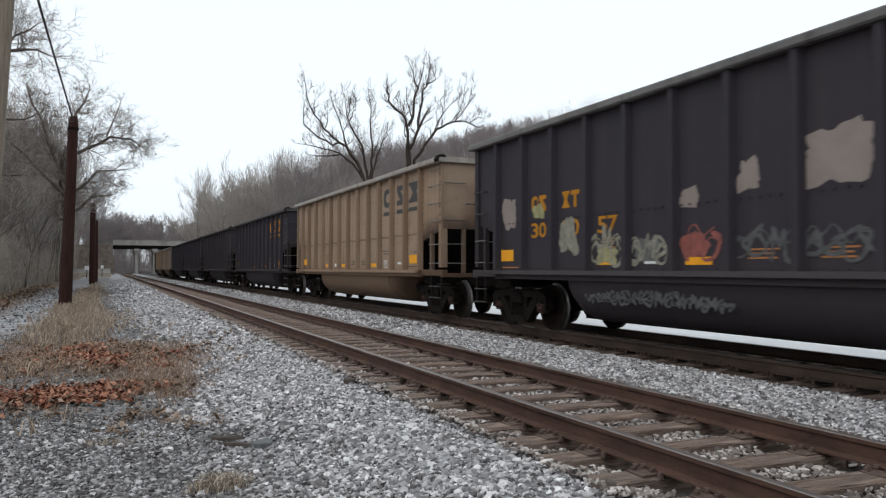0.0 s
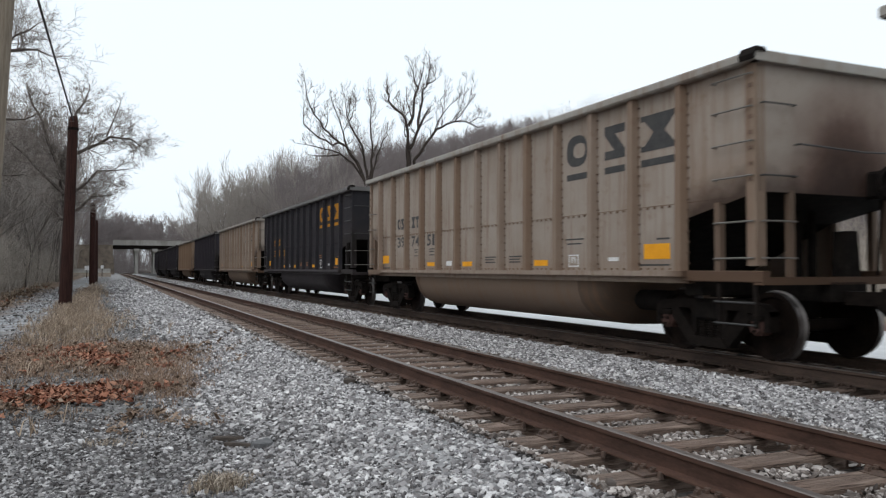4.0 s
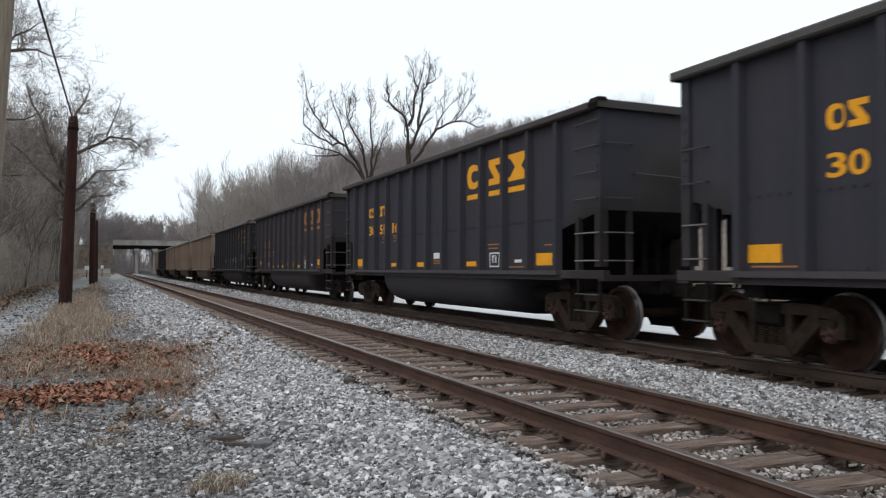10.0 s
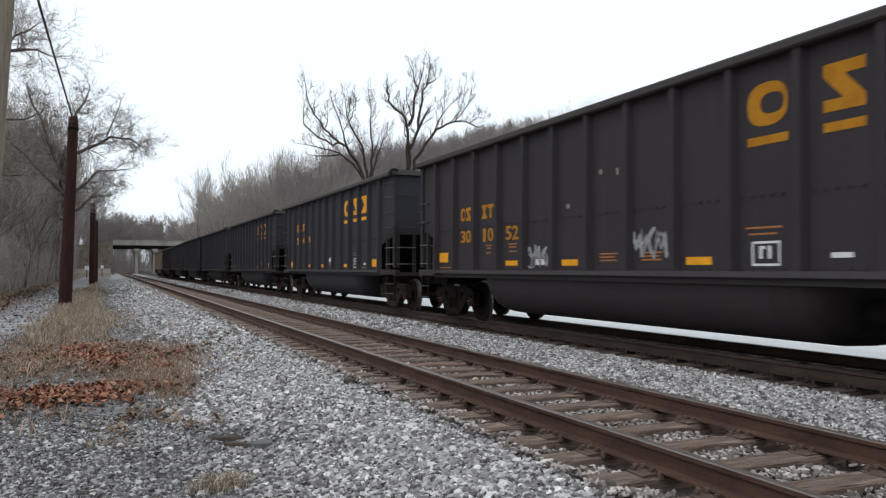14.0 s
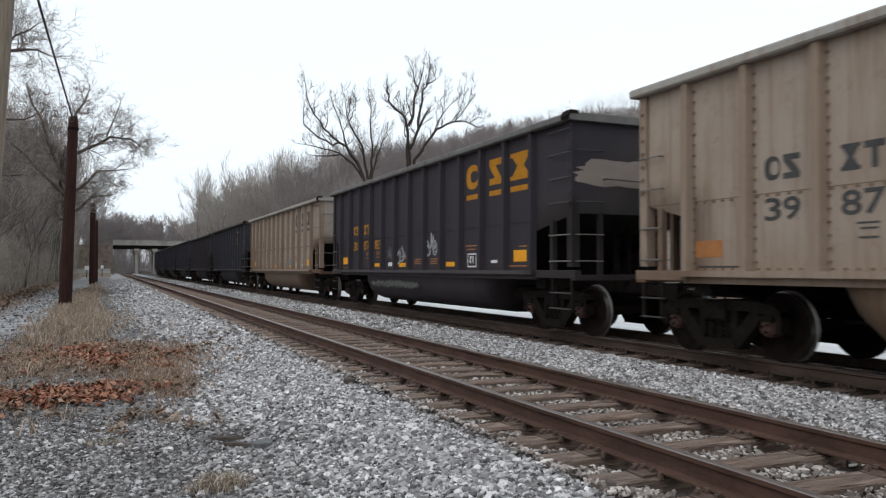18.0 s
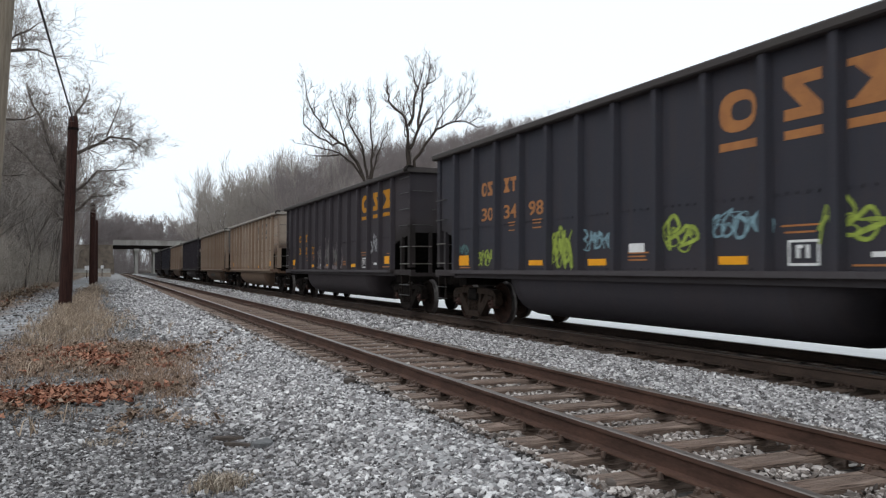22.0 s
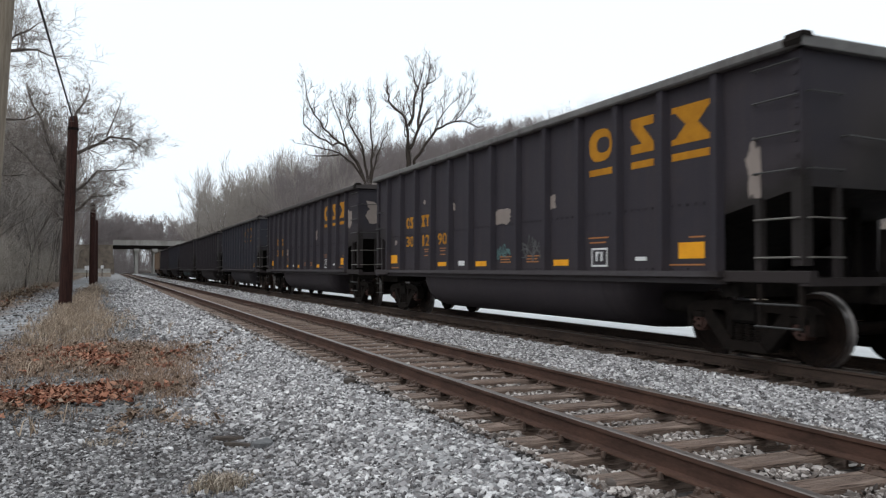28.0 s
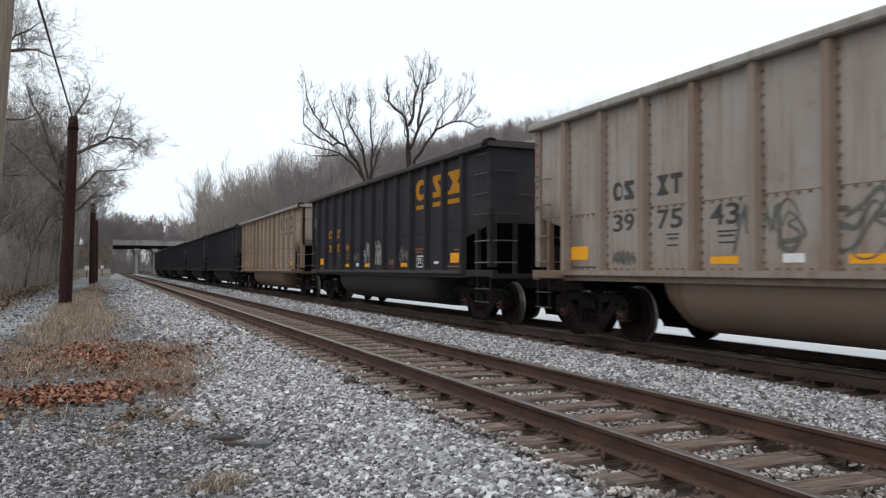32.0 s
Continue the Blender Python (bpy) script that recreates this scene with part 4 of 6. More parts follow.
    part("data_label", s, M["white"], car, "small white label", m=face)
    s, a0 = Shape(), pan(9) + 0.30
    k = 0.68 if model == "beige" else 1.0
    for q in ((0, 0.45, 0, 0.03), (0, 0.45, 0.28, 0.31), (0, 0.03, 0.03, 0.28), (0.42, 0.45, 0.03, 0.28), (0.12, 0.17, 0.09, 0.25), (0.26, 0.31, 0.09, 0.25), (0.17, 0.22, 0.21, 0.25)):
        rect(s, a0 + k * q[0], a0 + k * q[1], 1.27 + k * q[2], 1.27 + k * q[3])
    part("test_stencil", s, M["white"], car, "white framed inspection stencil", m=face)
    part("data_label", rect(Shape(), pan(10) + 0.38, pan(10) + 0.66, 1.36, 1.42), M["white"], car, m=face)
    for i, (kind, col, a0, a1, z0, z1) in enumerate(tags):
        if kind == "e":
            part("bare_patch", blotch(seed * 31 + i, a0, a1, z0, z1), SPRAY[col], car, "peeled paint patch on the end sheet", m=pose(0, -e + 0.094, 0, 0, 0, 90))
            continue
        sh = blotch(seed * 31 + i, a0, a1, z0, z1) if kind == "p" else scribble(seed * 31 + i, a0, a1, z0, z1, 0.058 if z1 - z0 > 0.5 else 0.04)
        tub = z1 < 1.05
        part("bare_patch" if kind == "p" else "graffiti", sh, SPRAY[col], car, "peeled paint patch" if kind == "p" else "spray-painted graffiti", m=pose(-1.452 if tub else -SKIN - 0.007, e, 0))


BLACK, BROWN, SLATE, INKY = (0.028, 0.0244, 0.0308), (0.0315, 0.027, 0.0315), (0.030, 0.0305, 0.0395), (0.018, 0.017, 0.0205)
PALE = (0.285, 0.255, 0.232)
BEIGE, TAN, PINK, CREAM, BUFF = (0.285, 0.246, 0.214), (0.30, 0.22, 0.158), (0.285, 0.235, 0.193), (0.315, 0.27, 0.232), (0.31, 0.25, 0.202)
# order in the train: place, model, colour, number, lettering, panels, then spray paint or bare patches
TRAIN = []


def order(*what):
    TRAIN.append((*what[:6], what[6:]))


order(-14, "black", BLACK, "", "faded_yellow", "faded_yellow")
order(-13, "black", BLACK, "", "faded_yellow", "faded_yellow")
order(-12, "beige", BEIGE, "", "ink", "yellow")
order(-11, "black", BLACK, "", "faded_yellow", "faded_yellow")
order(-10, "black", BLACK, "", "faded_yellow", "faded_yellow")
order(-9, "black", BROWN, "", "faded_yellow", "faded_yellow")
order(-8, "black", BLACK, "", "faded_yellow", "faded_yellow")
order(-7, "beige", TAN, "", "ink", "yellow")
order(-6, "beige", BEIGE, "", "ink", "yellow")
order(-5, "black", BLACK, "", "faded_yellow", "faded_yellow")
order(-4, "black", BLACK, "", "faded_yellow", "faded_yellow")
order(-3, "black", BROWN, "", "faded_yellow", "faded_yellow")
order(-2, "black", BLACK, "", "faded_yellow", "faded_yellow")
order(-1, "beige", TAN, "", "ink", "yellow")
order(0, "black", BLACK, "302057", "faded_yellow", "yellow",
      ("p", "p", 1.30, 1.90, 1.95, 2.75),
      ("p", "y", 2.48, 2.97, 2.15, 2.50),
      ("p", "c", 3.51, 4.10, 1.50, 2.20),
      ("g", "c", 4.48, 5.35, 1.30, 2.00),
      ("p", "y", 4.59, 5.24, 1.30, 1.60),
      ("g", "c", 5.56, 6.43, 1.30, 1.95),
      ("p", "d", 5.67, 6.32, 1.30, 1.70),
      ("g", "r", 6.55, 7.46, 1.30, 1.95),
      ("p", "r", 6.70, 7.30, 1.40, 1.75),
      ("p", "p", 6.65, 7.08, 2.10, 2.40),
      ("p", "p", 7.78, 8.16, 2.20, 2.70),
      ("p", "p", 8.78, 9.75, 2.15, 2.95),
      ("p", "p", 9.95, 10.82, 2.25, 2.80),
      ("p", "c", 10.93, 11.90, 2.25, 2.70),
      ("p", "p", 12.01, 12.98, 2.30, 2.74),
      ("p", "p", 13.15, 13.47, 2.30, 2.70),
      ("g", "k", 7.73, 9.68, 1.30, 1.90),
      ("g", "d", 9.90, 10.65, 1.30, 1.90),
      ("g", "d", 12.06, 12.82, 1.40, 1.95),
      ("g", "k", 4.37, 7.62, 0.65, 0.92),
      ("p", "p", 14.07, 14.34, 2.60, 3.20),
      ("e", "c", -1.30, -0.55, 3.20, 3.72),
      ("e", "w", -0.60, 0.50, 3.05, 3.60),
      ("e", "c", -0.90, -0.30, 2.55, 2.95))
order(1, "beige", CREAM, "397816", "ink", "yellow")
order(2, "black", INKY, "301121", "faded_yellow", "yellow")
order(3, "beige", CREAM, "397451", "ink", "yellow")
order(4, "beige", BEIGE, "398112", "ink", "yellow")
order(5, "beige", BEIGE, "398277", "ink", "yellow")
order(6, "black", INKY, "300144", "faded_yellow", "yellow",
      ("g", "w", 5.56, 6.32, 1.45, 2.10),
      ("g", "w", 6.70, 7.41, 1.45, 2.05),
      ("g", "w", 7.78, 8.49, 1.42, 2.10),
      ("g", "w", 8.87, 9.57, 1.45, 2.12),
      ("g", "w", 9.90, 10.76, 1.40, 2.10),
      ("g", "w", 11.85, 12.93, 1.65, 2.25),
      ("g", "d", 13.25, 13.80, 1.75, 2.05))
order(7, "black", BROWN, "301975", "orange", "yellow",
      ("g", "w", 3.45, 4.20, 1.30, 1.62),
      ("g", "d", 1.35, 1.75, 1.38, 1.52))
order(8, "slate", SLATE, "305116", "yellow", "yellow")
order(9, "slate", SLATE, "305113", "yellow", "yellow")
order(10, "slate", SLATE, "303610", "orange", "yellow")
order(11, "slate", SLATE, "304791", "yellow", "yellow")
order(12, "black", BROWN, "301052", "faded_yellow", "yellow",
      ("g", "w", 5.56, 6.27, 1.25, 1.85),
      ("g", "w", 8.76, 9.63, 1.30, 2.05),
      ("p", "p", 7.95, 8.06, 2.80, 2.90),
      ("p", "p", 8.43, 8.51, 2.75, 2.87),
      ("p", "p", 6.97, 7.08, 2.30, 2.40))
order(13, "slate", SLATE, "303412", "yellow", "yellow",
      ("g", "w", 9.14, 10.04, 1.3, 1.8),
      ("g", "c", 3.14, 3.64, 1.3, 1.6))
order(14, "beige", CREAM, "398836", "ink", "yellow",
      ("g", "b", 9.54, 10.34, 1.35, 1.7),
      ("g", "r", 3.94, 4.44, 1.35, 1.6))
order(15, "black", BLACK, "300783", "faded_yellow", "yellow",
      ("g", "d", 5.84, 6.16, 1.50, 1.90),
      ("g", "w", 6.65, 7.41, 1.35, 1.90),
      ("g", "w", 8.81, 9.52, 1.50, 2.20),
      ("g", "d", 4.37, 8.16, 0.70, 0.95),
      ("e", "p", -1.35, 1.00, 2.72, 3.25))
order(16, "beige", PINK, "398749", "ink", "orange",
      ("p", "m", 5.40, 6.60, 1.15, 2.10),
      ("g", "b", 6.20, 7.30, 1.20, 2.00),
      ("g", "b", 6.59, 7.19, 1.35, 1.80),
      ("g", "d", 7.73, 8.27, 1.30, 1.95),
      ("g", "k", 8.81, 9.52, 1.40, 1.95),
      ("g", "w", 10.98, 11.85, 1.60, 2.10),
      ("p", "c", 10.98, 11.85, 1.55, 2.10),
      ("p", "c", 12.28, 12.93, 1.50, 1.90),
      ("g", "k", 6.76, 9.14, 0.66, 0.92),
      ("p", "r", 4.48, 5.02, 1.25, 1.45))
order(17, "beige", BUFF, "397965", "ink", "yellow")
order(18, "black", BROWN, "302225", "faded_yellow", "yellow",
      ("g", "v", 5.40, 6.48, 1.25, 2.35),
      ("g", "v", 6.32, 7.62, 1.30, 2.40),
      ("g", "d", 5.67, 8.60, 1.30, 2.30),
      ("g", "v", 7.62, 9.03, 1.20, 2.42),
      ("g", "v", 5.46, 8.92, 1.22, 1.40),
      ("g", "w", 12.05, 12.90, 1.70, 2.35))
order(19, "slate", SLATE, "303498", "orange", "yellow",
      ("g", "t", 1.32, 1.78, 1.55, 1.85),
      ("g", "g", 2.28, 3.04, 1.30, 1.75),
      ("g", "g", 5.31, 6.01, 1.20, 2.10),
      ("g", "g", 5.36, 5.96, 1.25, 2.05),
      ("g", "b", 6.16, 7.32, 1.55, 1.95),
      ("g", "g", 8.28, 9.14, 1.45, 2.10),
      ("g", "b", 9.29, 10.45, 1.65, 2.05),
      ("g", "g", 11.16, 11.97, 1.50, 2.10),
      ("g", "b", 12.27, 12.87, 1.60, 1.95))
order(20, "black", BROWN, "302738", "faded_yellow", "yellow",
      ("g", "b", 6.65, 7.46, 1.35, 1.85),
      ("g", "w", 7.73, 8.49, 1.35, 2.30),
      ("g", "d", 7.84, 8.54, 1.40, 2.00),
      ("g", "w", 8.81, 9.63, 1.35, 1.95),
      ("g", "c", 9.90, 10.76, 1.50, 1.85),
      ("g", "d", 13.15, 13.69, 1.70, 2.00),
      ("g", "t", 5.02, 7.84, 0.58, 1.00),
      ("g", "t", 8.81, 10.76, 0.58, 1.00))
order(21, "black", BROWN, "302202", "faded_yellow", "yellow",
      ("g", "c", 5.54, 6.38, 1.30, 1.90),
      ("g", "w", 6.65, 7.51, 1.35, 2.10),
      ("p", "d", 6.81, 7.30, 1.45, 1.85),
      ("g", "c", 7.73, 8.49, 1.40, 2.00),
      ("g", "c", 8.81, 9.46, 1.45, 1.85),
      ("g", "w", 9.90, 10.60, 1.40, 2.05),
      ("g", "w", 10.98, 11.85, 1.40, 2.42),
      ("g", "w", 12.06, 12.93, 1.40, 2.25))
order(22, "slate", SLATE, "304060", "faded_yellow", "yellow")
order(23, "black", BLACK, "301738", "faded_yellow", "yellow",
      ("p", "p", 9.79, 10.22, 2.30, 2.80),
      ("p", "p", 4.70, 5.02, 1.80, 2.10),
      ("p", "p", 6.11, 6.43, 2.00, 2.30),
      ("p", "p", 14.23, 14.77, 2.60, 3.30),
      ("e", "p", -1.30, -0.40, 2.70, 3.50),
      ("e", "c", -0.60, 0.30, 3.10, 3.60))
order(24, "black", BLACK, "301290", "faded_yellow", "yellow",
      ("p", "p", 7.73, 8.43, 2.15, 2.50),
      ("p", "p", 9.79, 10.17, 2.30, 2.62),
      ("g", "t", 7.84, 8.38, 1.45, 1.75),
      ("g", "k", 8.81, 9.57, 1.40, 1.90),
      ("p", "p", 5.56, 5.73, 2.60, 2.80),
      ("p", "p", 3.72, 3.89, 2.90, 3.02),
      ("p", "p", 14.72, 14.99, 2.10, 2.90),
      ("p", "p", 8.71, 8.81, 2.95, 3.05),
      ("p", "p", 1.56, 1.77, 1.90, 2.05))
order(25, "black", BLACK, "300332", "faded_yellow", "yellow")
order(26, "beige", BUFF, "398274", "ink", "yellow")
order(27, "black", INKY, "301246", "faded_yellow", "yellow",
      ("g", "d", 5.62, 6.32, 1.45, 1.78),
      ("g", "w", 6.65, 7.46, 1.35, 2.10),
      ("g", "c", 7.73, 8.60, 1.30, 2.30),
      ("g", "w", 7.84, 8.54, 1.35, 2.15),
      ("g", "v", 9.79, 10.71, 1.40, 1.90),
      ("g", "d", 0.26, 0.80, 2.75, 3.35))
order(28, "beige", PALE, "397543", "ink", "yellow",
      ("g", "d", 2.48, 3.02, 1.28, 1.60),
      ("g", "d", 5.13, 6.21, 1.40, 2.25),
      ("g", "d", 6.54, 9.14, 1.35, 2.30))
LABELS = {"black": "long black coal car with faded yellow lettering", "beige": "long beige coal car with rusty ribs", "slate": "short slate-black coal car with yellow lettering"}
CARS = {}


def make_train():
    """Every car is a copy of its model with its own colour, lettering and spray paint; the models themselves serve as the last of their kind."""
    last = {m: max(t[0] for t in TRAIN if t[1] == m) for m in MODELS}
    for place, model, colour, number, letter, placard, tags in sorted(TRAIN, key=lambda t: t[0] == last[t[1]]):
        src = MODELS[model][0]
        car = src if place == last[model] else copy_thing(src, pose(0, 0, 0))
        rnd = random.Random(place + 77)
        f = rnd.uniform(0.93, 1.07)
        rust = (0.175, 0.113, 0.074)
        worn = rnd.random() < 0.45
        for o in car.children:
            if model == "beige" and o.name.split(".")[0] in ("end_post", "ladder_stile", "end_sill"):
                o.color = (0.13, 0.092, 0.068, 1)
                continue
            stained = model == "beige" and o.name.split(".")[0] in ("rib", "corner_post", "ladder_stile", "end_post", "end_sill")
            if place == 16 and o.name.split(".")[0] == "end_wall":
                o.color = (0.10, 0.092, 0.085, 1)
                continue
            g = rnd.uniform(0.4, 0.85) if stained else 0.0
            if model == "beige" and o.name.split(".")[0] == "rivet_seam":
                o.color = (0.12, 0.075, 0.05, 1)
                continue
            # tub ends: shade and soot towards the trucks, put in as a darker colour
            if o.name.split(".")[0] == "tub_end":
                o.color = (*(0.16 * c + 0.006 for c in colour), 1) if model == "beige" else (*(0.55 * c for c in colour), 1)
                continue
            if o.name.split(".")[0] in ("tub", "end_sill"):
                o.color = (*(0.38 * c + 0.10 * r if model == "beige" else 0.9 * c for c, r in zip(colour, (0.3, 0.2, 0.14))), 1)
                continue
            if model == "beige" and o.name.split(".")[0] in ("top_chord", "end_chord"):
                o.color = (0.31, 0.295, 0.272, 1)
                continue
            # sill of dark cars lightened: the light its ledge catches is painted on
            if model != "beige" and o.name.split(".")[0] == "side_sill":
                o.color = (0.062, 0.058, 0.062, 1)
                continue
            if model != "beige" and o.name.split(".")[0] in ("top_chord", "end_chord"):
                o.color = (0.15, 0.145, 0.14, 1) if place in (0, 2, 6, 15, 24) else (0.075, 0.07, 0.066, 1) if worn else (0.05, 0.044, 0.041, 1)
                continue
            o.color = (*(c * f * (1 - g) + r * g for c, r in zip(colour, rust)), 1)
        decals(car, model, number, letter, placard, tags, place + 50)
        extra = " and graffiti" if any(t[0] == "g" for t in tags) else " and peeled paint" if tags else ""
        tagged(car, LABELS[model] + extra, "coal car", "coal train")
        CARS[place] = car


make_train()


# ---- poles, cable, bridge ----
def pole(x, y, h, r0, r1, mat, label, lean=(0, 0), z=None):
    z = float(ground_z(x, y)) - 0.3 if z is None else z
    th = thing("utility_pole", label, "utility pole", "poles beside the track", m=pose(x, y, z))
    s, rnd = Shape(), random.Random(int(y * 10))
    prof = [(h * t, r0 + (r1 - r0) * t) for t in (0, 0.02, 0.25, 0.5, 0.75, 0.97)] + [(h, r1 * 0.8), (h, 0.0)]
    s.lathe(prof, "z", n=14)
    s.v = [(a + lean[0] * c / h + rnd.uniform(-0.006, 0.006), b + lean[1] * c / h + rnd.uniform(-0.006, 0.006), c) for a, b, c in s.v]
    part("shaft", s, mat, th, smooth=True)
    return th


p1 = pole(-1.675, 37.6, 8.72, 0.27, 0.20, M["creosote"], "dark red-brown sawn-off wooden pole in dry grass", (0.24, 0))
s = Shape()
s.lathe([(8.1, 0.235), (8.22, 0.235)], "z", (0.225, 0, 0), 12)
part("band", s, M["under"], p1, "dark metal band")
pole(-1.42, 89, 8.9, 0.31, 0.26, M["creosote"], "dark sawn-off wooden pole beyond the grass")
pole(-1.37, 106, 8.1, 0.34, 0.30, M["creosote"], "distant dark wooden pole beside the lane")
pole(-1.545, 11.0, 11.2, 0.19, 0.15, M["grey_wood"], "weathered grey-brown wooden pole close by", (0.54, 0))


def cable(pts, r, label, name="cable"):
    ob = new(name, Shape().tube(pts, r, 6).mesh(name, M["cable"], True))
    tagged(ob, label, "cable")


def sag(a, b, d, n=14):
    a, b = Vector(a), Vector(b)
    return [a.lerp(b, i / n) - Vector((0, 0, d * 4 * (i / n) * (1 - i / n))) for i in range(n + 1)]


cable(sag((-1.44, 37.6, 7.8), (-1.56, 11.0, 7.25), 0.06), 0.030, "thick black cable sagging between two poles")
cable(sag((-1.44, 37.6, 7.9), (-1.42, 89, 8.0), 0.9), 0.016, "thin dark wire running on to the next pole")
cable(sag((-1.42, 89, 8.0), (-1.37, 106, 7.2), 0.5), 0.014, "thin dark wire between distant poles")


def bridge():
    th = thing("road_bridge", "grey concrete road bridge on piers over the tracks", "bridge", m=pose(0, 240, -0.5))
    part("deck", Shape().box(1.5, 75, -5, 5, 8.4, 8.8), M["concrete"], th)
    for y in (-5.0, 4.7):
        part("parapet", Shape().box(1.5, 75, y, y + 0.3, 8.8, 9.7), M["concrete"], th)
        part("coping", Shape().box(1.5, 75, y - 0.1, y + 0.4, 9.7, 9.86), M["concrete"], th)
    for y in (-4.6, -1.5, 1.5, 4.2):
        part("girder", Shape().box(1.5, 75, y, y + 0.4, 7.45, 8.4), M["under"], th)
    for x in (7.72, 12.57):
        for y in (-3.6, 0.0, 3.6):
            part("column", Shape().box(x - 0.42, x + 0.42, y - 0.42, y + 0.42, 0, 6.7, 0, 0.1), M["concrete"], th)
        part("pier_cap", Shape().box(x - 0.7, x + 0.7, -4.9, 4.9, 6.7, 7.45), M["concrete"], th)
    for x in (-7, 36):
        part("abutment", Shape().prism([(x - 10, 0), (x + 9, 0), (x + 8.4, 8.4), (x - 9, 8.4)], "y", -6, 6), M["bank"], th, "leaf-strewn earth bank")


bridge()


# ---- small things along the line ----
def small_sign(x, y, w, h, z, label):
    th = thing("track_sign", label, "sign", "small track signs", m=pose(x, y, float(ground_z(x, y)) - 0.2))
    part("post", Shape().box(-0.06, 0.06, 0.02, 0.12, 0, z + h), M["creosote"], th)
    part("plate", Shape().box(-w / 2, w / 2, -0.02, 0.012, z, z + h), M["sign"], th)


def lane_barrier():
    th = thing("barrier", "long low pale concrete barrier at the lane's far end", "barrier", m=pose(-5.2, 178, -0.6))
    part("bank", Shape().prism([(-2.5, 0), (1.5, 0), (0.5, 1.0), (-1.2, 1.0)], "x", -6.0, 6.0), M["bank"], th, "earth bank")
    for i in range(6):
        x = -5.9 + 1.97 * i
        part("block", Shape().prism([(-0.35, 0.95), (0.2, 0.95), (0.1, 1.25), (0.05, 1.85), (-0.2, 1.85), (-0.25, 1.25)], "x", x, x + 1.95), M["concrete"], th)


lane_barrier()
small_sign(-3.26, 150, 0.75, 0.75, 1.6, "white square sign on a dark post by the lane")
small_sign(-0.84, 160, 0.5, 0.6, 1.9, "small white plate on a thin dark post")


def make_kerb():
    v, f = [], []
    for i in range(60):
        x, y, a = on_track(2, -60 + 5 * i)
        v += [(x + d * math.cos(a), y - d * math.sin(a), z) for d, z in ((9.2, -0.6), (9.2, -0.18), (9.5, -0.16), (9.5, -0.6))]
        if i:
            k = 4 * i
            f += [(k - 4 + j, k + j, k + j + 1, k - 3 + j) for j in range(3)]
    ob = new("kerb", Shape().add(v, f).mesh("kerb", M["kerb"]))
    tagged(ob, "dull reddish kerb along the far side of the road", "kerb", kind="structure")


make_kerb()


def debris(name, label, x, y, a, b, h, mat, turn=0.0, seed=1):
    """A flat broken piece lying on the gravel."""
    rnd = random.Random(seed)
    s, n = Shape(), 9
    ring = [(a * math.copysign(abs(math.cos(q)) ** 0.5, math.cos(q)) * rnd.uniform(0.8, 1.05), b * math.copysign(abs(math.sin(q)) ** 0.6, math.sin(q)) * rnd.uniform(0.75, 1.05)) for q in (6.283 * k / n for k in range(n))]
    s.v = [(p, q, -0.02) for p, q in ring] + [(p, q, h * 0.8) for p, q in ring] + [(p * 0.86, q * 0.8, h * rnd.uniform(0.9, 1.15)) for p, q in ring]
    for k in range(n):
        j = (k + 1) % n
        s.f += [(k, j, n + j, n + k), (n + k, n + j, 2 * n + j, 2 * n + k)]
    s.f.append(tuple(range(2 * n, 3 * n)))
    s.m = [0] * len(s.f)
    ob = new(name, s.mesh(name, M[mat]))
    ob.matrix_world = pose(x, y, float(ground_z(x, y)) + 0.015, 0, 0, turn)
    tagged(ob, label, "debris")


debris("wood_scrap", "thin dark split plank lying on the gravel", 1.10, 7.62, 0.16, 0.035, 0.035, "litter_wood", -24, 3)
debris("wood_scrap", "broken dark wood strip lying on the gravel", 1.17, 7.30, 0.19, 0.03, 0.03, "litter_wood", -30, 4)
debris("flat_stone", "flat dark grey slab half sunk in gravel", 1.34, 7.20, 0.10, 0.10, 0.04, "slab", 10, 5)
debris("flat_stone", "dark brown block lying on pale ballast", 2.80, 9.30, 0.09, 0.06, 0.06, "litter_wood", -20, 6)


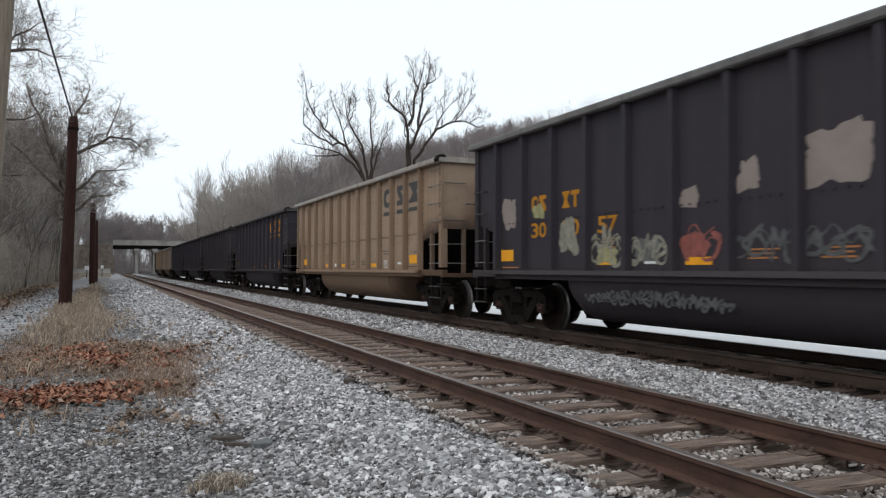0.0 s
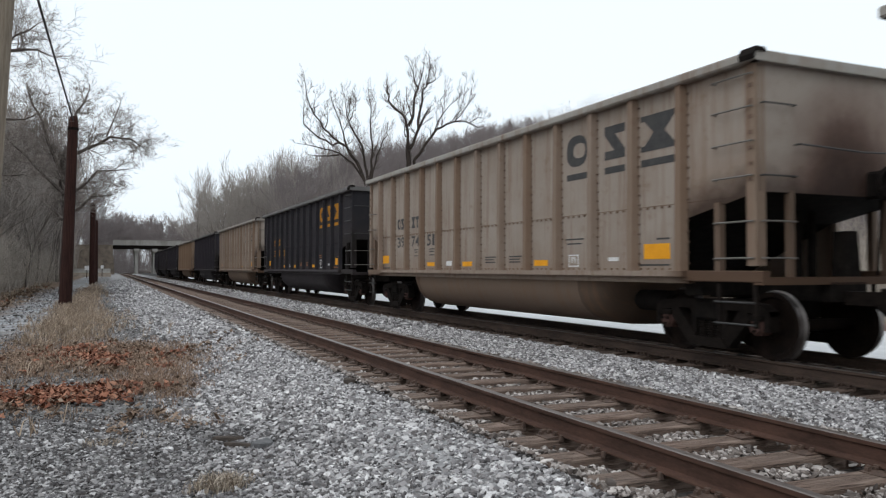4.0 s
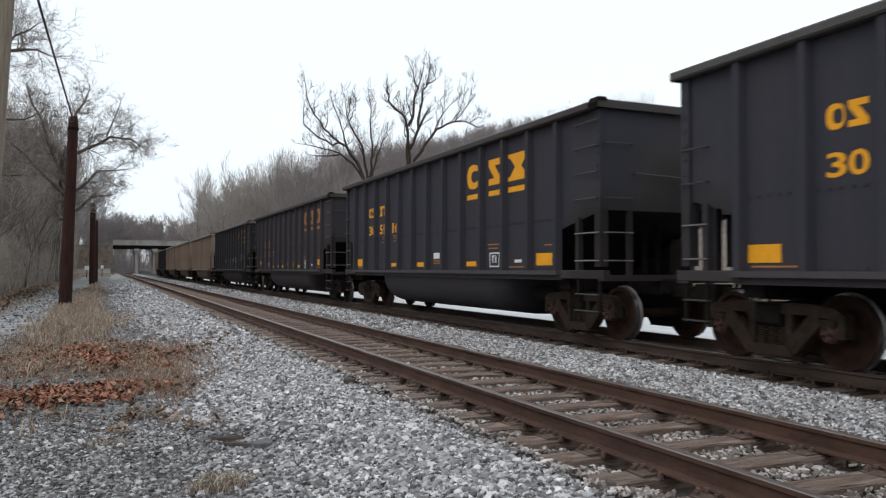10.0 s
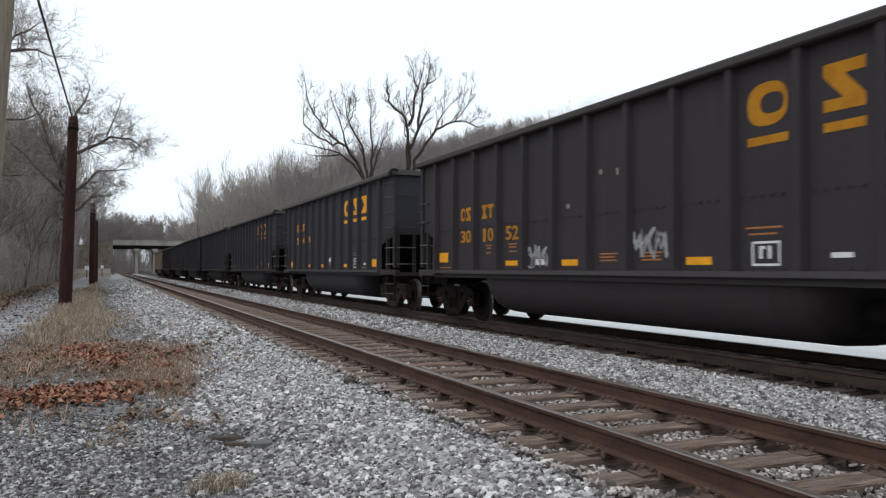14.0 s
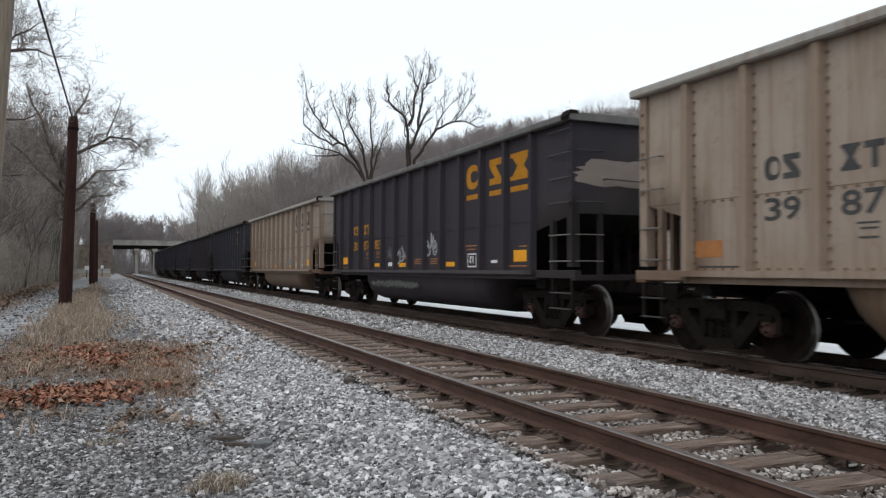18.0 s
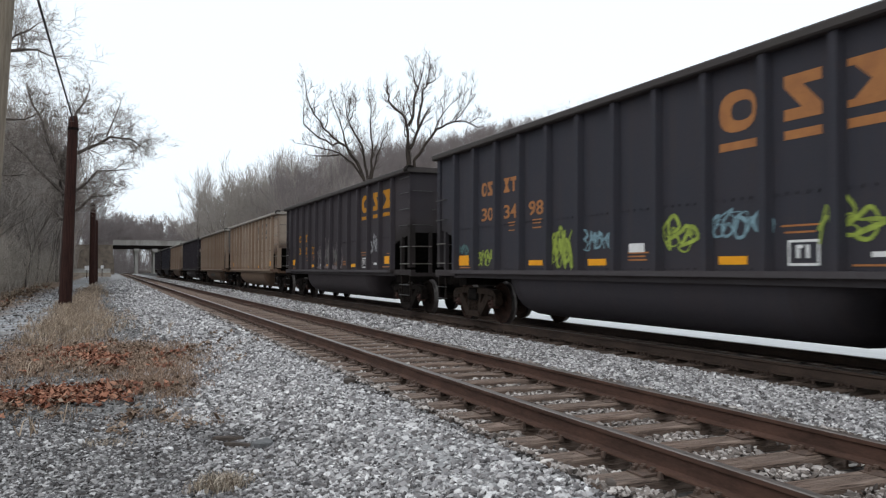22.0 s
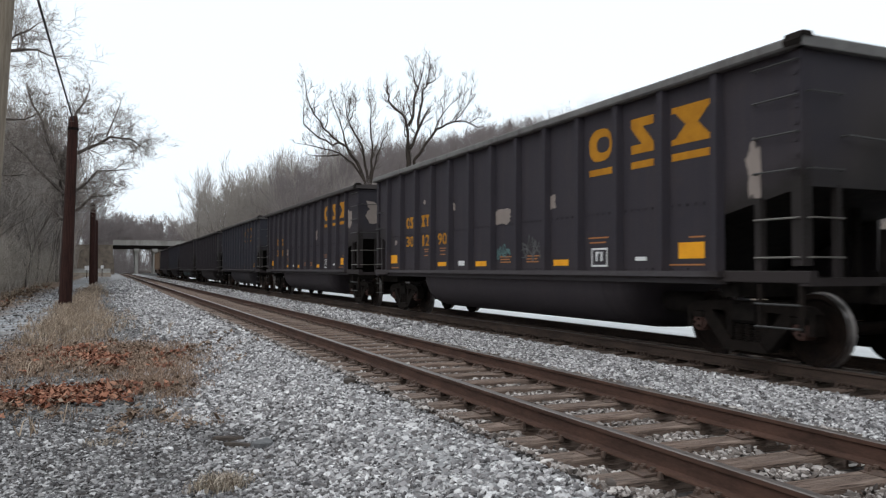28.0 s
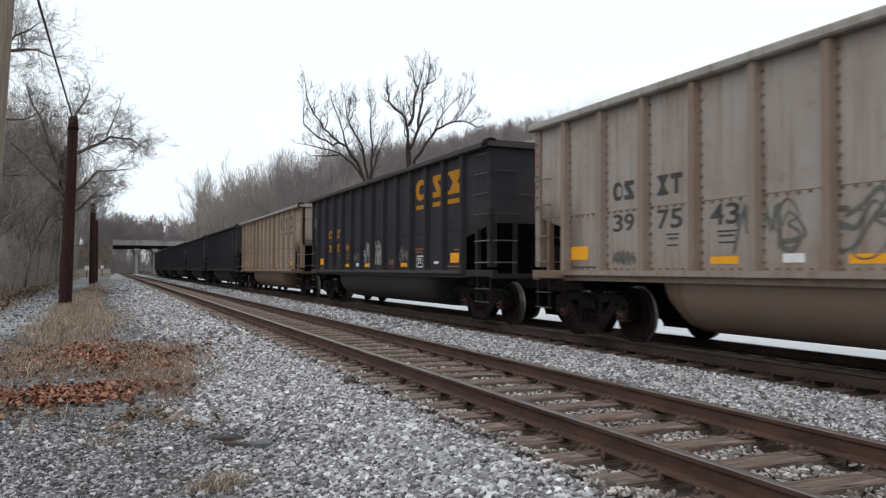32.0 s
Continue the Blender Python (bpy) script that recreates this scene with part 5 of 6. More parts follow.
# ---- trees ----
def grow(seed, height, spread=0.55, levels=4, kids=(5, 5, 4, 4), trunk=0.03, lift=0.35, crook=0.22, first=0.3, start=None, twig_r=0.006, lean=(0, 0), stems=1, guides=(), each=0.8, size=0.985, reach=(0.05, 0.12)):
    """Limbs of a bare tree as two lists of tapered segments (from, to, radius, radius): trunk with limbs, and twigs."""
    rnd = random.Random(seed)
    wood, twigs = [], []

    def limb(p, d, length, r, level):
        n = (7, 6, 5, 4, 2, 2)[level]
        pts = [p]
        q, dd = p.copy(), d.copy()
        for i in range(n):
            dd = (dd + Vector((rnd.gauss(0, crook), rnd.gauss(0, crook), rnd.gauss(0, crook) * 0.6 + lift * 0.12 * level)) * (0.6 if level == 0 else 1)).normalized()
            q = q + dd * (length / n)
            pts.append(q.copy())
        end = max(twig_r, r * (0.32 if level else 0.42))
        rs = [r + (end - r) * (i / n) for i in range(n + 1)]
        for i in range(n):
            (wood if level < 2 else twigs).append((pts[i], pts[i + 1], rs[i], rs[i + 1]))
        if level >= levels:
            return
        k = kids[level]
        for j in range(k):
            t = first + (1 - first) * (j + rnd.uniform(0.2, 0.9)) / k if level == 0 else 0.22 + 0.78 * (j + rnd.uniform(0.1, 0.9)) / k
            i = min(int(t * n), n - 1)
            u = t * n - i
            base = pts[i].lerp(pts[i + 1], u)
            ax = (pts[i + 1] - pts[i]).normalized()
            side = ax.cross(Vector((rnd.gauss(0, 1), rnd.gauss(0, 1), rnd.gauss(0, 1)))).normalized()
            ang = spread * rnd.uniform(0.7, 1.35)
            nd = (ax * math.cos(ang) + side * math.sin(ang) + Vector((0, 0, lift * 0.35))).normalized()
            ln = length * rnd.uniform(0.42, 0.72) * (1.15 - 0.45 * t if level == 0 else 1.0)
            limb(base, nd, ln, max(twig_r, (rs[i] + (rs[i + 1] - rs[i]) * u) * rnd.uniform(0.45, 0.7)), level + 1)

    for pts, r0, r1 in guides:
        pts = [Vector((x * size, rnd.gauss(0, 0.35) if i else 0, z * size)) for i, (x, z) in enumerate(pts)]
        fine = []
        for i in range(len(pts) - 1):
            n = max(2, int((pts[i + 1] - pts[i]).length / 0.8))
            fine += [pts[i].lerp(pts[i + 1], j / n) + Vector((rnd.gauss(0, 1), rnd.gauss(0, 1), rnd.gauss(0, 0.5))) * (0.07 if i or j else 0) for j in range(n)]
        fine.append(pts[-1])
        m = len(fine) - 1
        rs = [r0 + (r1 - r0) * i / m for i in range(m + 1)]
        for i in range(m):
            wood.append((fine[i], fine[i + 1], rs[i], rs[i + 1]))
            for _ in range(int(each + rnd.random()) if i > m * 0.2 and fine[i].z > height * 0.3 else 0):
                ax = (fine[i + 1] - fine[i]).normalized()
                sd = ax.cross(Vector((rnd.gauss(0, 1), rnd.gauss(0, 1), rnd.gauss(0, 1)))).normalized()
                limb(fine[i], (ax * 0.7 + sd * spread * 1.4 + Vector((0, 0, lift))).normalized(), height * rnd.uniform(*reach), max(twig_r, rs[i] * 0.4), 2)
        limb(fine[-1], (fine[-1] - fine[-3]).normalized(), height * reach[0], r1, 2)
    for k in range(stems if not guides else 0):
        a = rnd.uniform(0, 6.28)
        d = Vector((lean[0] + (0.35 * math.cos(a) if stems > 1 else 0), lean[1] + (0.35 * math.sin(a) if stems > 1 else 0), 1)).normalized()
        limb(Vector((0, 0, 0)), d, height * rnd.uniform(0.62, 0.72), height * trunk * (0.75 if stems > 1 else 1), 0)
    return wood, twigs


def limb_mesh(name, segs, mat, n=5):
    a = np.array([p[0][:] for p in segs]), np.array([p[1][:] for p in segs])
    r = np.array([(p[2], p[3]) for p in segs])
    d = a[1] - a[0]
    d /= np.linalg.norm(d, axis=1)[:, None] + 1e-9
    ref = np.where(np.abs(d[:, 2:3]) < 0.9, np.array([[0, 0, 1.0]]), np.array([[1.0, 0, 0]]))
    u = np.cross(d, ref)
    u /= np.linalg.norm(u, axis=1)[:, None]
    w = np.cross(d, u)
    ang = np.arange(n) * 2 * np.pi / n
    ring = np.cos(ang)[None, :, None] * u[:, None, :] + np.sin(ang)[None, :, None] * w[:, None, :]
    v = np.concatenate([a[0][:, None, :] + ring * r[:, 0][:, None, None], a[1][:, None, :] + ring * r[:, 1][:, None, None]], 1).reshape(-1, 3)
    k = np.arange(n)
    q = np.stack([k, (k + 1) % n, n + (k + 1) % n, n + k], 1)
    f = (q[None] + (np.arange(len(segs)) * 2 * n)[:, None, None]).reshape(-1, 4)
    return mesh_arrays(name, v, f, mat, True)


def tree(label, x, y, seed, height, mats=("bark", "twig"), turn=0, group="bare trees", z=None, **kw):
    wood, twigs = grow(seed, height, **kw)
    th = thing("tree", label, "tree", group, m=pose(x, y, float(ground_z(x, y)) - 0.15 if z is None else z, 0, 0, turn))
    part("trunk", limb_mesh("trunk", wood, M[mats[0]], 6), None, th)
    part("crown", limb_mesh("crown", twigs, M[mats[1]], 3), None, th)
    return th


def at(heading_px, dist):
    """The place at a distance along a heading, given across the picture's width."""
    a = 0.4128 + math.atan((heading_px - 784) / 1357.3)
    return dist * math.sin(a), dist * math.cos(a)


def make_trees():
    rnd = random.Random(5)
    # the two big trees behind the train; limbs as (across, up) in metres, then their girth
    low = (
        (((0.0, -0.0), (0.1, 10.7), (0.0, 15.4)), 0.46, 0.34), (((-0.1, 15.1), (0.0, 16.9), (-0.3, 18.6), (-1.2, 19.4), (-1.9, 20.1), (-2.3, 21.2), (-2.4, 22.1)), 0.24, 0.10), (((0.0, 17.7), (0.5, 18.8), (0.6, 20.8), (1.0, 22.0), (0.8, 23.2), (0.1, 25.0)), 0.24, 0.05), (((0.4, 18.7), (0.0, 19.9), (-0.2, 21.4)), 0.12, 0.05), (((0.2, 15.1), (0.9, 16.6), (1.6, 18.4), (2.2, 19.5)), 0.24, 0.10), (((1.2, 17.3), (1.2, 18.8), (1.5, 20.6), (1.7, 21.9), (2.3, 22.6), (3.0, 23.0), (3.2, 24.3)), 0.22, 0.04), (((1.0, 21.9), (1.6, 23.4), (1.8, 25.1)), 0.12, 0.03))
    high = (
        (((2.0, 22.4), (2.5, 23.8), (2.5, 25.2)), 0.10, 0.03), (((0.1, 11.4), (0.8, 13.8), (1.9, 15.5), (3.4, 17.3), (4.4, 18.0), (5.4, 18.4), (6.7, 18.1), (8.1, 17.7)), 0.26, 0.07), (((6.9, 18.1), (8.0, 18.8), (8.9, 18.7)), 0.07, 0.02), (((2.7, 16.4), (3.4, 18.2), (4.1, 19.3), (5.6, 20.8)), 0.11, 0.03), (((4.0, 19.2), (3.8, 20.8), (4.7, 22.9)), 0.06, 0.02), (((5.4, 18.4), (6.5, 19.7), (7.1, 20.6), (7.4, 22.5)), 0.08, 0.02), (((5.5, 18.4), (6.0, 19.7), (6.7, 23.0)), 0.06, 0.02), (((-0.3, 16.4), (-0.5, 17.5), (-0.4, 19.4)), 0.10, 0.03), (((-0.8, 19.0), (-1.0, 21.1)), 0.06, 0.02))
    x, y = at(722, 88)
    tree("tall bare tree with dark upright forking limbs", x, y, 21, 22, ("dark_bark", "bark"), -21, spread=0.6, levels=4, kids=(6, 5, 5, 4), lift=0.42, crook=0.2, twig_r=0.008, each=1.7, size=1.0, reach=(0.03, 0.085), z=0.0, guides=[(g, 0.85 * a, 0.85 * b) for g, a, b in low + high])
    low = (
        (((0.0, 0.1), (-0.2, 6.0), (-0.4, 10.3)), 0.42, 0.32), (((-0.4, 10.1), (-1.4, 12.9), (-2.6, 14.5), (-4.0, 15.6), (-5.1, 16.7), (-6.1, 18.1), (-6.9, 20.0), (-7.1, 21.6)), 0.24, 0.03), (((-3.4, 15.0), (-4.1, 14.7), (-5.5, 15.6), (-7.3, 16.9), (-7.2, 18.3)), 0.15, 0.04), (((-0.6, 10.8), (-1.9, 12.7), (-3.2, 13.7), (-4.6, 13.5), (-6.5, 13.6)), 0.18, 0.04), (((-3.3, 13.8), (-4.9, 14.3), (-7.9, 14.7)), 0.10, 0.03), (((-2.6, 14.6), (-3.0, 16.1), (-3.8, 18.4), (-4.3, 20.0)), 0.13, 0.03))
    high = (
        (((-0.3, 10.8), (-0.9, 14.5), (-1.8, 16.3), (-2.5, 17.9), (-2.3, 19.3)), 0.20, 0.06), (((-2.3, 17.4), (-1.9, 18.4), (-1.5, 18.9), (-1.7, 20.4)), 0.08, 0.02), (((-2.6, 17.9), (-2.8, 19.2), (-3.1, 20.9)), 0.08, 0.02), (((-0.1, 10.3), (0.2, 14.0), (0.0, 17.7), (0.1, 19.0), (-0.2, 20.2)), 0.20, 0.03), (((0.0, 10.3), (1.0, 14.5), (1.8, 15.9), (1.9, 16.8)), 0.15, 0.03), (((-0.4, 12.1), (-1.4, 15.2), (-1.4, 17.4)), 0.10, 0.03), (((-6.1, 18.1), (-6.0, 20.1)), 0.06, 0.02), (((-4.9, 16.6), (-4.6, 18.0), (-4.7, 18.9)), 0.07, 0.02))
    x, y = at(655, 84)
    tree("bare tree with several leaning crooked limbs", x, y, 8, 19, ("dark_bark", "bark"), -17, spread=0.6, levels=4, kids=(5, 5, 5, 4), lift=0.42, crook=0.2, twig_r=0.008, each=1.8, size=1.0, reach=(0.03, 0.095), z=0.0, guides=[(g, 0.85 * a, 0.85 * b) for g, a, b in low + high])
    # by the lane
    x, y = at(112, 56)
    tree("bare spreading tree with drooping twigs beside the lane", x, y, 13, 15, ("bark", "fine_twig"), 2, spread=0.8, levels=5, kids=(8, 6, 5, 4, 3), lift=0.10, crook=0.26, twig_r=0.006, each=5.5, size=0.96, guides=(
        (((0, 0), (0.2, 6), (-0.2, 9.7)), 0.34, 0.24), (((-0.2, 9.2), (1.4, 10.2), (2.8, 11.1), (4.2, 11.1), (5.0, 10.5)), 0.14, 0.03), (((2.6, 11.1), (3.4, 13.3)), 0.07, 0.03), (((-0.1, 9), (0.6, 12.5), (1.5, 14.3)), 0.16, 0.04),
        (((-0.1, 8), (-1.5, 12), (-2.3, 14)), 0.16, 0.04), (((0.1, 5.4), (1.6, 6.8), (3.0, 7.0)), 0.11, 0.03), (((0.1, 6.5), (2.0, 8.6), (4.0, 8.9)), 0.11, 0.03), (((0, 7), (-2.5, 9.5), (-4.5, 11.5)), 0.13, 0.03)))
    x, y = at(-100, 34)
    tree("bare tree with thick dark side limbs at the lane's edge", x, y, 31, 14, ("bark", "fine_twig"), 4, spread=0.8, levels=5, kids=(8, 6, 5, 4, 3), lift=0.13, crook=0.26, twig_r=0.0045, each=3.6, size=0.99, guides=(
        (((0, 0), (0, 5), (0.1, 8.5)), 0.33, 0.24), (((0, 8.3), (1.8, 10.3), (2.3, 10.8), (3.0, 11.4)), 0.10, 0.02), (((1.8, 10.3), (2.6, 10.5), (3.5, 10.2)), 0.08, 0.02), (((0.1, 8.5), (0.6, 12), (1.0, 14)), 0.16, 0.03),
        (((0, 6), (1.8, 7.6), (3.0, 8.0)), 0.08, 0.02), (((0, 4.6), (1.6, 5.4), (2.6, 5.5)), 0.08, 0.02)))
    # kinds of woodland tree
    kinds = []
    for i in range(6):
        w, t = grow(200 + i, 13 + i % 3, spread=0.46 + 0.07 * (i % 3), levels=4, kids=((8, 6, 5, 4), (7, 5, 4, 3))[i % 2], trunk=0.013, lift=0.42, crook=0.17, first=0.3, twig_r=0.014, stems=1 + i % 2)
        kinds.append((limb_mesh("trunk", w, M["grey_bark"], 5), limb_mesh("crown", t, M["twig"], 3)))

    tall = [max(v.co.z for v in k[1].vertices) for k in kinds]

    hazy = [(k[0], k[1].copy()) for k in kinds]
    for k in hazy:
        k[1].materials[0] = M["hill_twig"]

    def stand(x, y, label, k, sc, far):
        th = thing("tree", label, "tree", "bare woodland trees", m=Matrix.Translation((x, y, float(ground_z(x, y)) - 0.2)) @ pose(0, 0, 0, 0, 0, rnd.uniform(0, 360)) @ Matrix.Diagonal((sc, sc, sc * rnd.uniform(0.95, 1.1), 1)))
        part("trunk", kinds[k][0], None, th)
        part("crown", (hazy if far else kinds)[k][1], None, th)

    def lot(n, px0, px1, d0, d1, label, rise, low, keep, most=2.1, far=True):
        """Trees whose tops reach towards a line of sight that rises by rise(heading) per metre."""
        for i in range(n):
            px = px0 + (px1 - px0) * (i + rnd.random()) / n
            d = rnd.uniform(d0, d1)
            x, y = at(px, d)
            if not keep(x, y, float(across(np.array(x), np.array(y), 1)), float(across(np.array(x), np.array(y)))):
                continue
            k = rnd.randrange(6)
            sc = (d * math.cos(math.atan((px - 784) / 1357.3)) * rise(px) + CAM_H - float(ground_z(x, y))) / tall[k] * rnd.uniform(low, 1.0)
            if sc > 0.3:
                stand(x, y, label, k, min(sc, most), far)

    thin = []
    for i in range(4):
        w, t = grow(300 + i, 13, spread=0.5, levels=4, kids=(7, 5, 4, 3), trunk=0.014, lift=0.42, crook=0.18, first=0.28, twig_r=0.02)
        thin.append(limb_mesh("far_tree", w + t, M["hill_twig"], 3))
    shape = []
    for me in thin:
        v = np.empty(len(me.vertices) * 3, np.float32)
        me.vertices.foreach_get("co", v)
        f = np.empty(len(me.loops), np.int32)
        me.loops.foreach_get("vertex_index", f)
        shape.append((v.reshape(-1, 3), f.reshape(-1, 4)))
        bpy.data.meshes.remove(me)

    def wood_far(n, px0, px1, d0, d1, label, rise, low, keep):
        """Distant trees too many to count, joined into one mesh."""
        vs, fs, o = [], [], 0
        for i in range(n):
            px = px0 + (px1 - px0) * (i + rnd.random()) / n
            d = rnd.uniform(d0, d1)
            x, y = at(px, d)
            if not keep(x, y, float(across(np.array(x), np.array(y), 1)), float(across(np.array(x), np.array(y)))):
                continue
            v, f = shape[rnd.randrange(4)]
            z = float(ground_z(x, y)) - 0.2
            sc = (d * math.cos(math.atan((px - 784) / 1357.3)) * rise(px) + CAM_H - z) / v[:, 2].max() * rnd.uniform(low, 1.0)
            if not 0.3 < sc < 4:
                continue
            a, wide = rnd.uniform(0, 6.28), min(sc, 2.0)
            r = np.array([(math.cos(a) * wide, -math.sin(a) * wide, 0), (math.sin(a) * wide, math.cos(a) * wide, 0), (0, 0, sc)])
            vs.append(v @ r.T + np.array([x, y, z]))
            fs.append(f + o)
            o += len(v)
        ob = new("woodland", mesh_arrays("woodland", np.concatenate(vs), np.concatenate(fs), M["hill_twig"], True))
        tagged(ob, label, "woodland", kind="stuff")

    line = lambda *pts: (lambda px: float(np.interp(px, [p[0] for p in pts], [p[1] for p in pts])))
    hill = line((180, 0.085), (280, 0.076), (300, 0.112), (333, 0.142), (390, 0.139), (425, 0.120), (455, 0.152), (505, 0.170), (545, 0.166), (620, 0.170), (680, 0.178), (780, 0.182), (860, 0.197), (955, 0.205), (1010, 0.216), (1300, 0.225))
    far_line = line((0, 0.09), (200, 0.082), (290, 0.074), (420, 0.07))
    wood = line((-150, 0.30), (0, 0.245), (60, 0.238), (110, 0.225), (150, 0.17), (175, 0.12), (200, 0.09))
    lot(64, -130, 150, 48, 120, "bare grey-brown woodland tree beside the lane", wood, 0.6, lambda x, y, a, b: x < -5.5, 1.3, False)
    lot(28, -130, 190, 110, 230, "bare grey-brown tree deep in the wood", wood, 0.6, lambda x, y, a, b: x < -8)
    lot(12, 312, 425, 105, 165, "bare fan-shaped tree at the foot of the hill", hill, 0.92, lambda x, y, a, b: b > 4.5, far=False)
    lot(25, 440, 600, 115, 190, "bare grey-brown tree at the foot of the hill", hill, 0.8, lambda x, y, a, b: b > 4.5, far=False)
    lot(120, 440, 1120, 90, 200, "bare grey-brown tree on the hillside", hill, 0.66, lambda x, y, a, b: b > 11)
    wood_far(130, 560, 1150, 200, 265, "bare trees along the ridge of the hill", hill, 0.88, lambda x, y, a, b: b > 40)
    slope = line((1000, 0.16), (1600, 0.19))
    lot(40, 1060, 1680, 34, 90, "bare grey-brown tree on the slope behind the road", slope, 0.7, lambda x, y, a, b: b > 13)
    wood_far(70, 60, 420, 255, 360, "distant bare trees beyond the bridge", far_line, 0.8, lambda x, y, a, b: abs(a) > 5 and abs(b) > 5)
    wood_far(60, 20, 420, 400, 470, "far bare trees closing the valley", far_line, 0.85, lambda x, y, a, b: True)


def brush(name, label, n, place, h0, h1, seed, mat, r=0.012, stems=5, side=3):
    """Thin upright stems and twigs too many to count, as one mesh."""
    rnd, segs = random.Random(seed), []
    for i in range(n):
        x, y = place(rnd)
        z = float(ground_z(x, y)) - 0.1
        for k in range(stems):
            h = rnd.uniform(h0, h1)
            p = Vector((x + rnd.gauss(0, 0.5), y + rnd.gauss(0, 0.5), z))
            ln = 0.18 if h < 4 else 0.08
            q = p + Vector((rnd.gauss(0, ln), rnd.gauss(0, ln), 0.55)) * h
            e = q + Vector((rnd.gauss(0, ln * 1.3), rnd.gauss(0, ln * 1.3), 0.45)) * h
            segs += [(p, q, r * h * 0.4, r * h * 0.28), (q, e, r * h * 0.28, r * h * 0.1)]
            for j in range(side):
                u = rnd.uniform(0.3, 1)
                g = p.lerp(q, u) if j % 3 == 0 else q.lerp(e, u)
                k = min(h, 3.0 + 0.12 * h)
                mid = g + Vector((rnd.gauss(0, 0.13), rnd.gauss(0, 0.13), rnd.uniform(0.02, 0.16))) * k
                tip = mid + Vector((rnd.gauss(0, 0.13), rnd.gauss(0, 0.13), rnd.uniform(-0.02, 0.16))) * k
                segs += [(g, mid, r * h * 0.18, r * h * 0.13), (mid, tip, r * h * 0.13, r * h * 0.07)]
    ob = new(name, limb_mesh(name, segs, M[mat], 3))
    tagged(ob, label, "brush", kind="stuff")


def spot(px0, px1, d0, d1, keep):
    def pick(rnd):
        for _ in range(60):
            x, y = at(rnd.uniform(px0, px1), d0 + (d1 - d0) * rnd.random() ** 1.3)
            if keep(x, y, float(across(np.array(x), np.array(y)))):
                return x, y
        return x, y
    return pick


def make_brush():
    brush("brush", "brown leafless undergrowth beneath the trees by the lane", 1300, spot(-140, 170, 26, 120, lambda x, y, b: x < -6), 1.4, 3.8, 1, "brush")
    brush("brush", "tall leafless thicket deep in the wood by the lane", 1500, spot(-140, 150, 45, 140, lambda x, y, b: x < -7.5), 4.0, 13.0, 2, "twig", 0.0045, 3, 14)
    brush("brush", "leafless thicket at the far end of the lane", 900, spot(20, 190, 120, 230, lambda x, y, b: x < -8), 4.0, 11.0, 6, "twig", 0.008, 4, 7)
    brush("brush", "grey-brown leafless thicket on the hillside", 1300, spot(290, 1150, 70, 220, lambda x, y, b: b > 10.5), 1.5, 5.5, 3, "hill_twig", 0.010, 4, 5)
    brush("brush", "grey-brown thicket beyond the bridge", 700, spot(90, 400, 262, 350, lambda x, y, b: abs(b) > 6 and abs(float(across(np.array(x), np.array(y), 1))) > 5), 4.0, 9.0, 4, "hill_twig", 0.010, 3, 6)
    brush("brush", "far thicket closing the valley", 700, spot(60, 330, 360, 440, lambda x, y, b: True), 4.0, 9.0, 8, "hill_twig", 0.012, 3, 6)
    brush("brush", "dry scrub along the road behind the train", 700, spot(350, 1640, 18, 80, lambda x, y, b: 11 < b < 20), 0.8, 3.2, 5, "brush", 0.012)
    brush("brush", "grey thicket on the slope behind the road", 700, spot(900, 1680, 26, 90, lambda x, y, b: b > 16), 1.5, 5.0, 12, "hill_twig", 0.008, 4, 5)
    brush("brush", "tall grey thicket before the two big trees", 260, spot(540, 800, 66, 80, lambda x, y, b: b > 10.5), 5.5, 9.5, 14, "hill_twig", 0.006, 4, 9)


make_brush()
make_trees()


# ---- dead grass and leaves ----
def blades(name, label, n, place, h0, h1, seed, mat, w=0.006, kind="stuff", m=None):
    """Dry grass blades, bent outwards, as one mesh."""
    g = np.random.default_rng(seed)
    xy = place(g, n)
    n = len(xy)
    h = g.uniform(h0, h1, n)
    a, b = g.uniform(0, 2 * np.pi, n), g.uniform(0.2, 1.1, n)
    z = ground_z(xy[:, 0], xy[:, 1]) - 0.01
    base = np.stack([xy[:, 0], xy[:, 1], z], 1)
    out = np.stack([np.cos(a), np.sin(a), np.zeros(n)], 1)
    side = np.stack([-np.sin(a + 0.7), np.cos(a + 0.7), np.zeros(n)], 1) * (w * g.uniform(0.7, 1.5, n))[:, None]
    up = np.array([0, 0, 1.0])
    mid = base + out * (h * b * 0.3)[:, None] + up * (h * 0.6)[:, None]
    tip = base + out * (h * b)[:, None] + up * (h * (1.0 - 0.35 * b))[:, None]
    v = np.stack([base - side, base + side, mid + side * 0.8, mid - side * 0.8, tip], 1)
    f = np.array([(0, 1, 2), (0, 2, 3), (3, 2, 4)])[None] + (np.arange(n) * 5)[:, None, None]
    ob = new(name, mesh_arrays(name, v.reshape(-1, 3), f.reshape(-1, 3), M[mat]))
    tagged(ob, label, "grass", kind=kind)


def clumps(*spots, spread=1.0):
    """Places gathered round ragged patches (x, y, half width, half length)."""
    def pick(g, n):
        out = []
        area = sum(a * b for _, _, a, b in spots)
        for x, y, a, b in spots:
            k = max(1, int(n * a * b / area))
            tufts = np.stack([g.normal(0, 0.58, k // 14 + 1) * a, g.normal(0, 0.58, k // 14 + 1) * b], 1)
            t = tufts[g.integers(0, len(tufts), k)] + g.normal(0, 0.05, (k, 2))
            out.append(t + np.array([x, y]))
        return np.concatenate(out)
    return pick


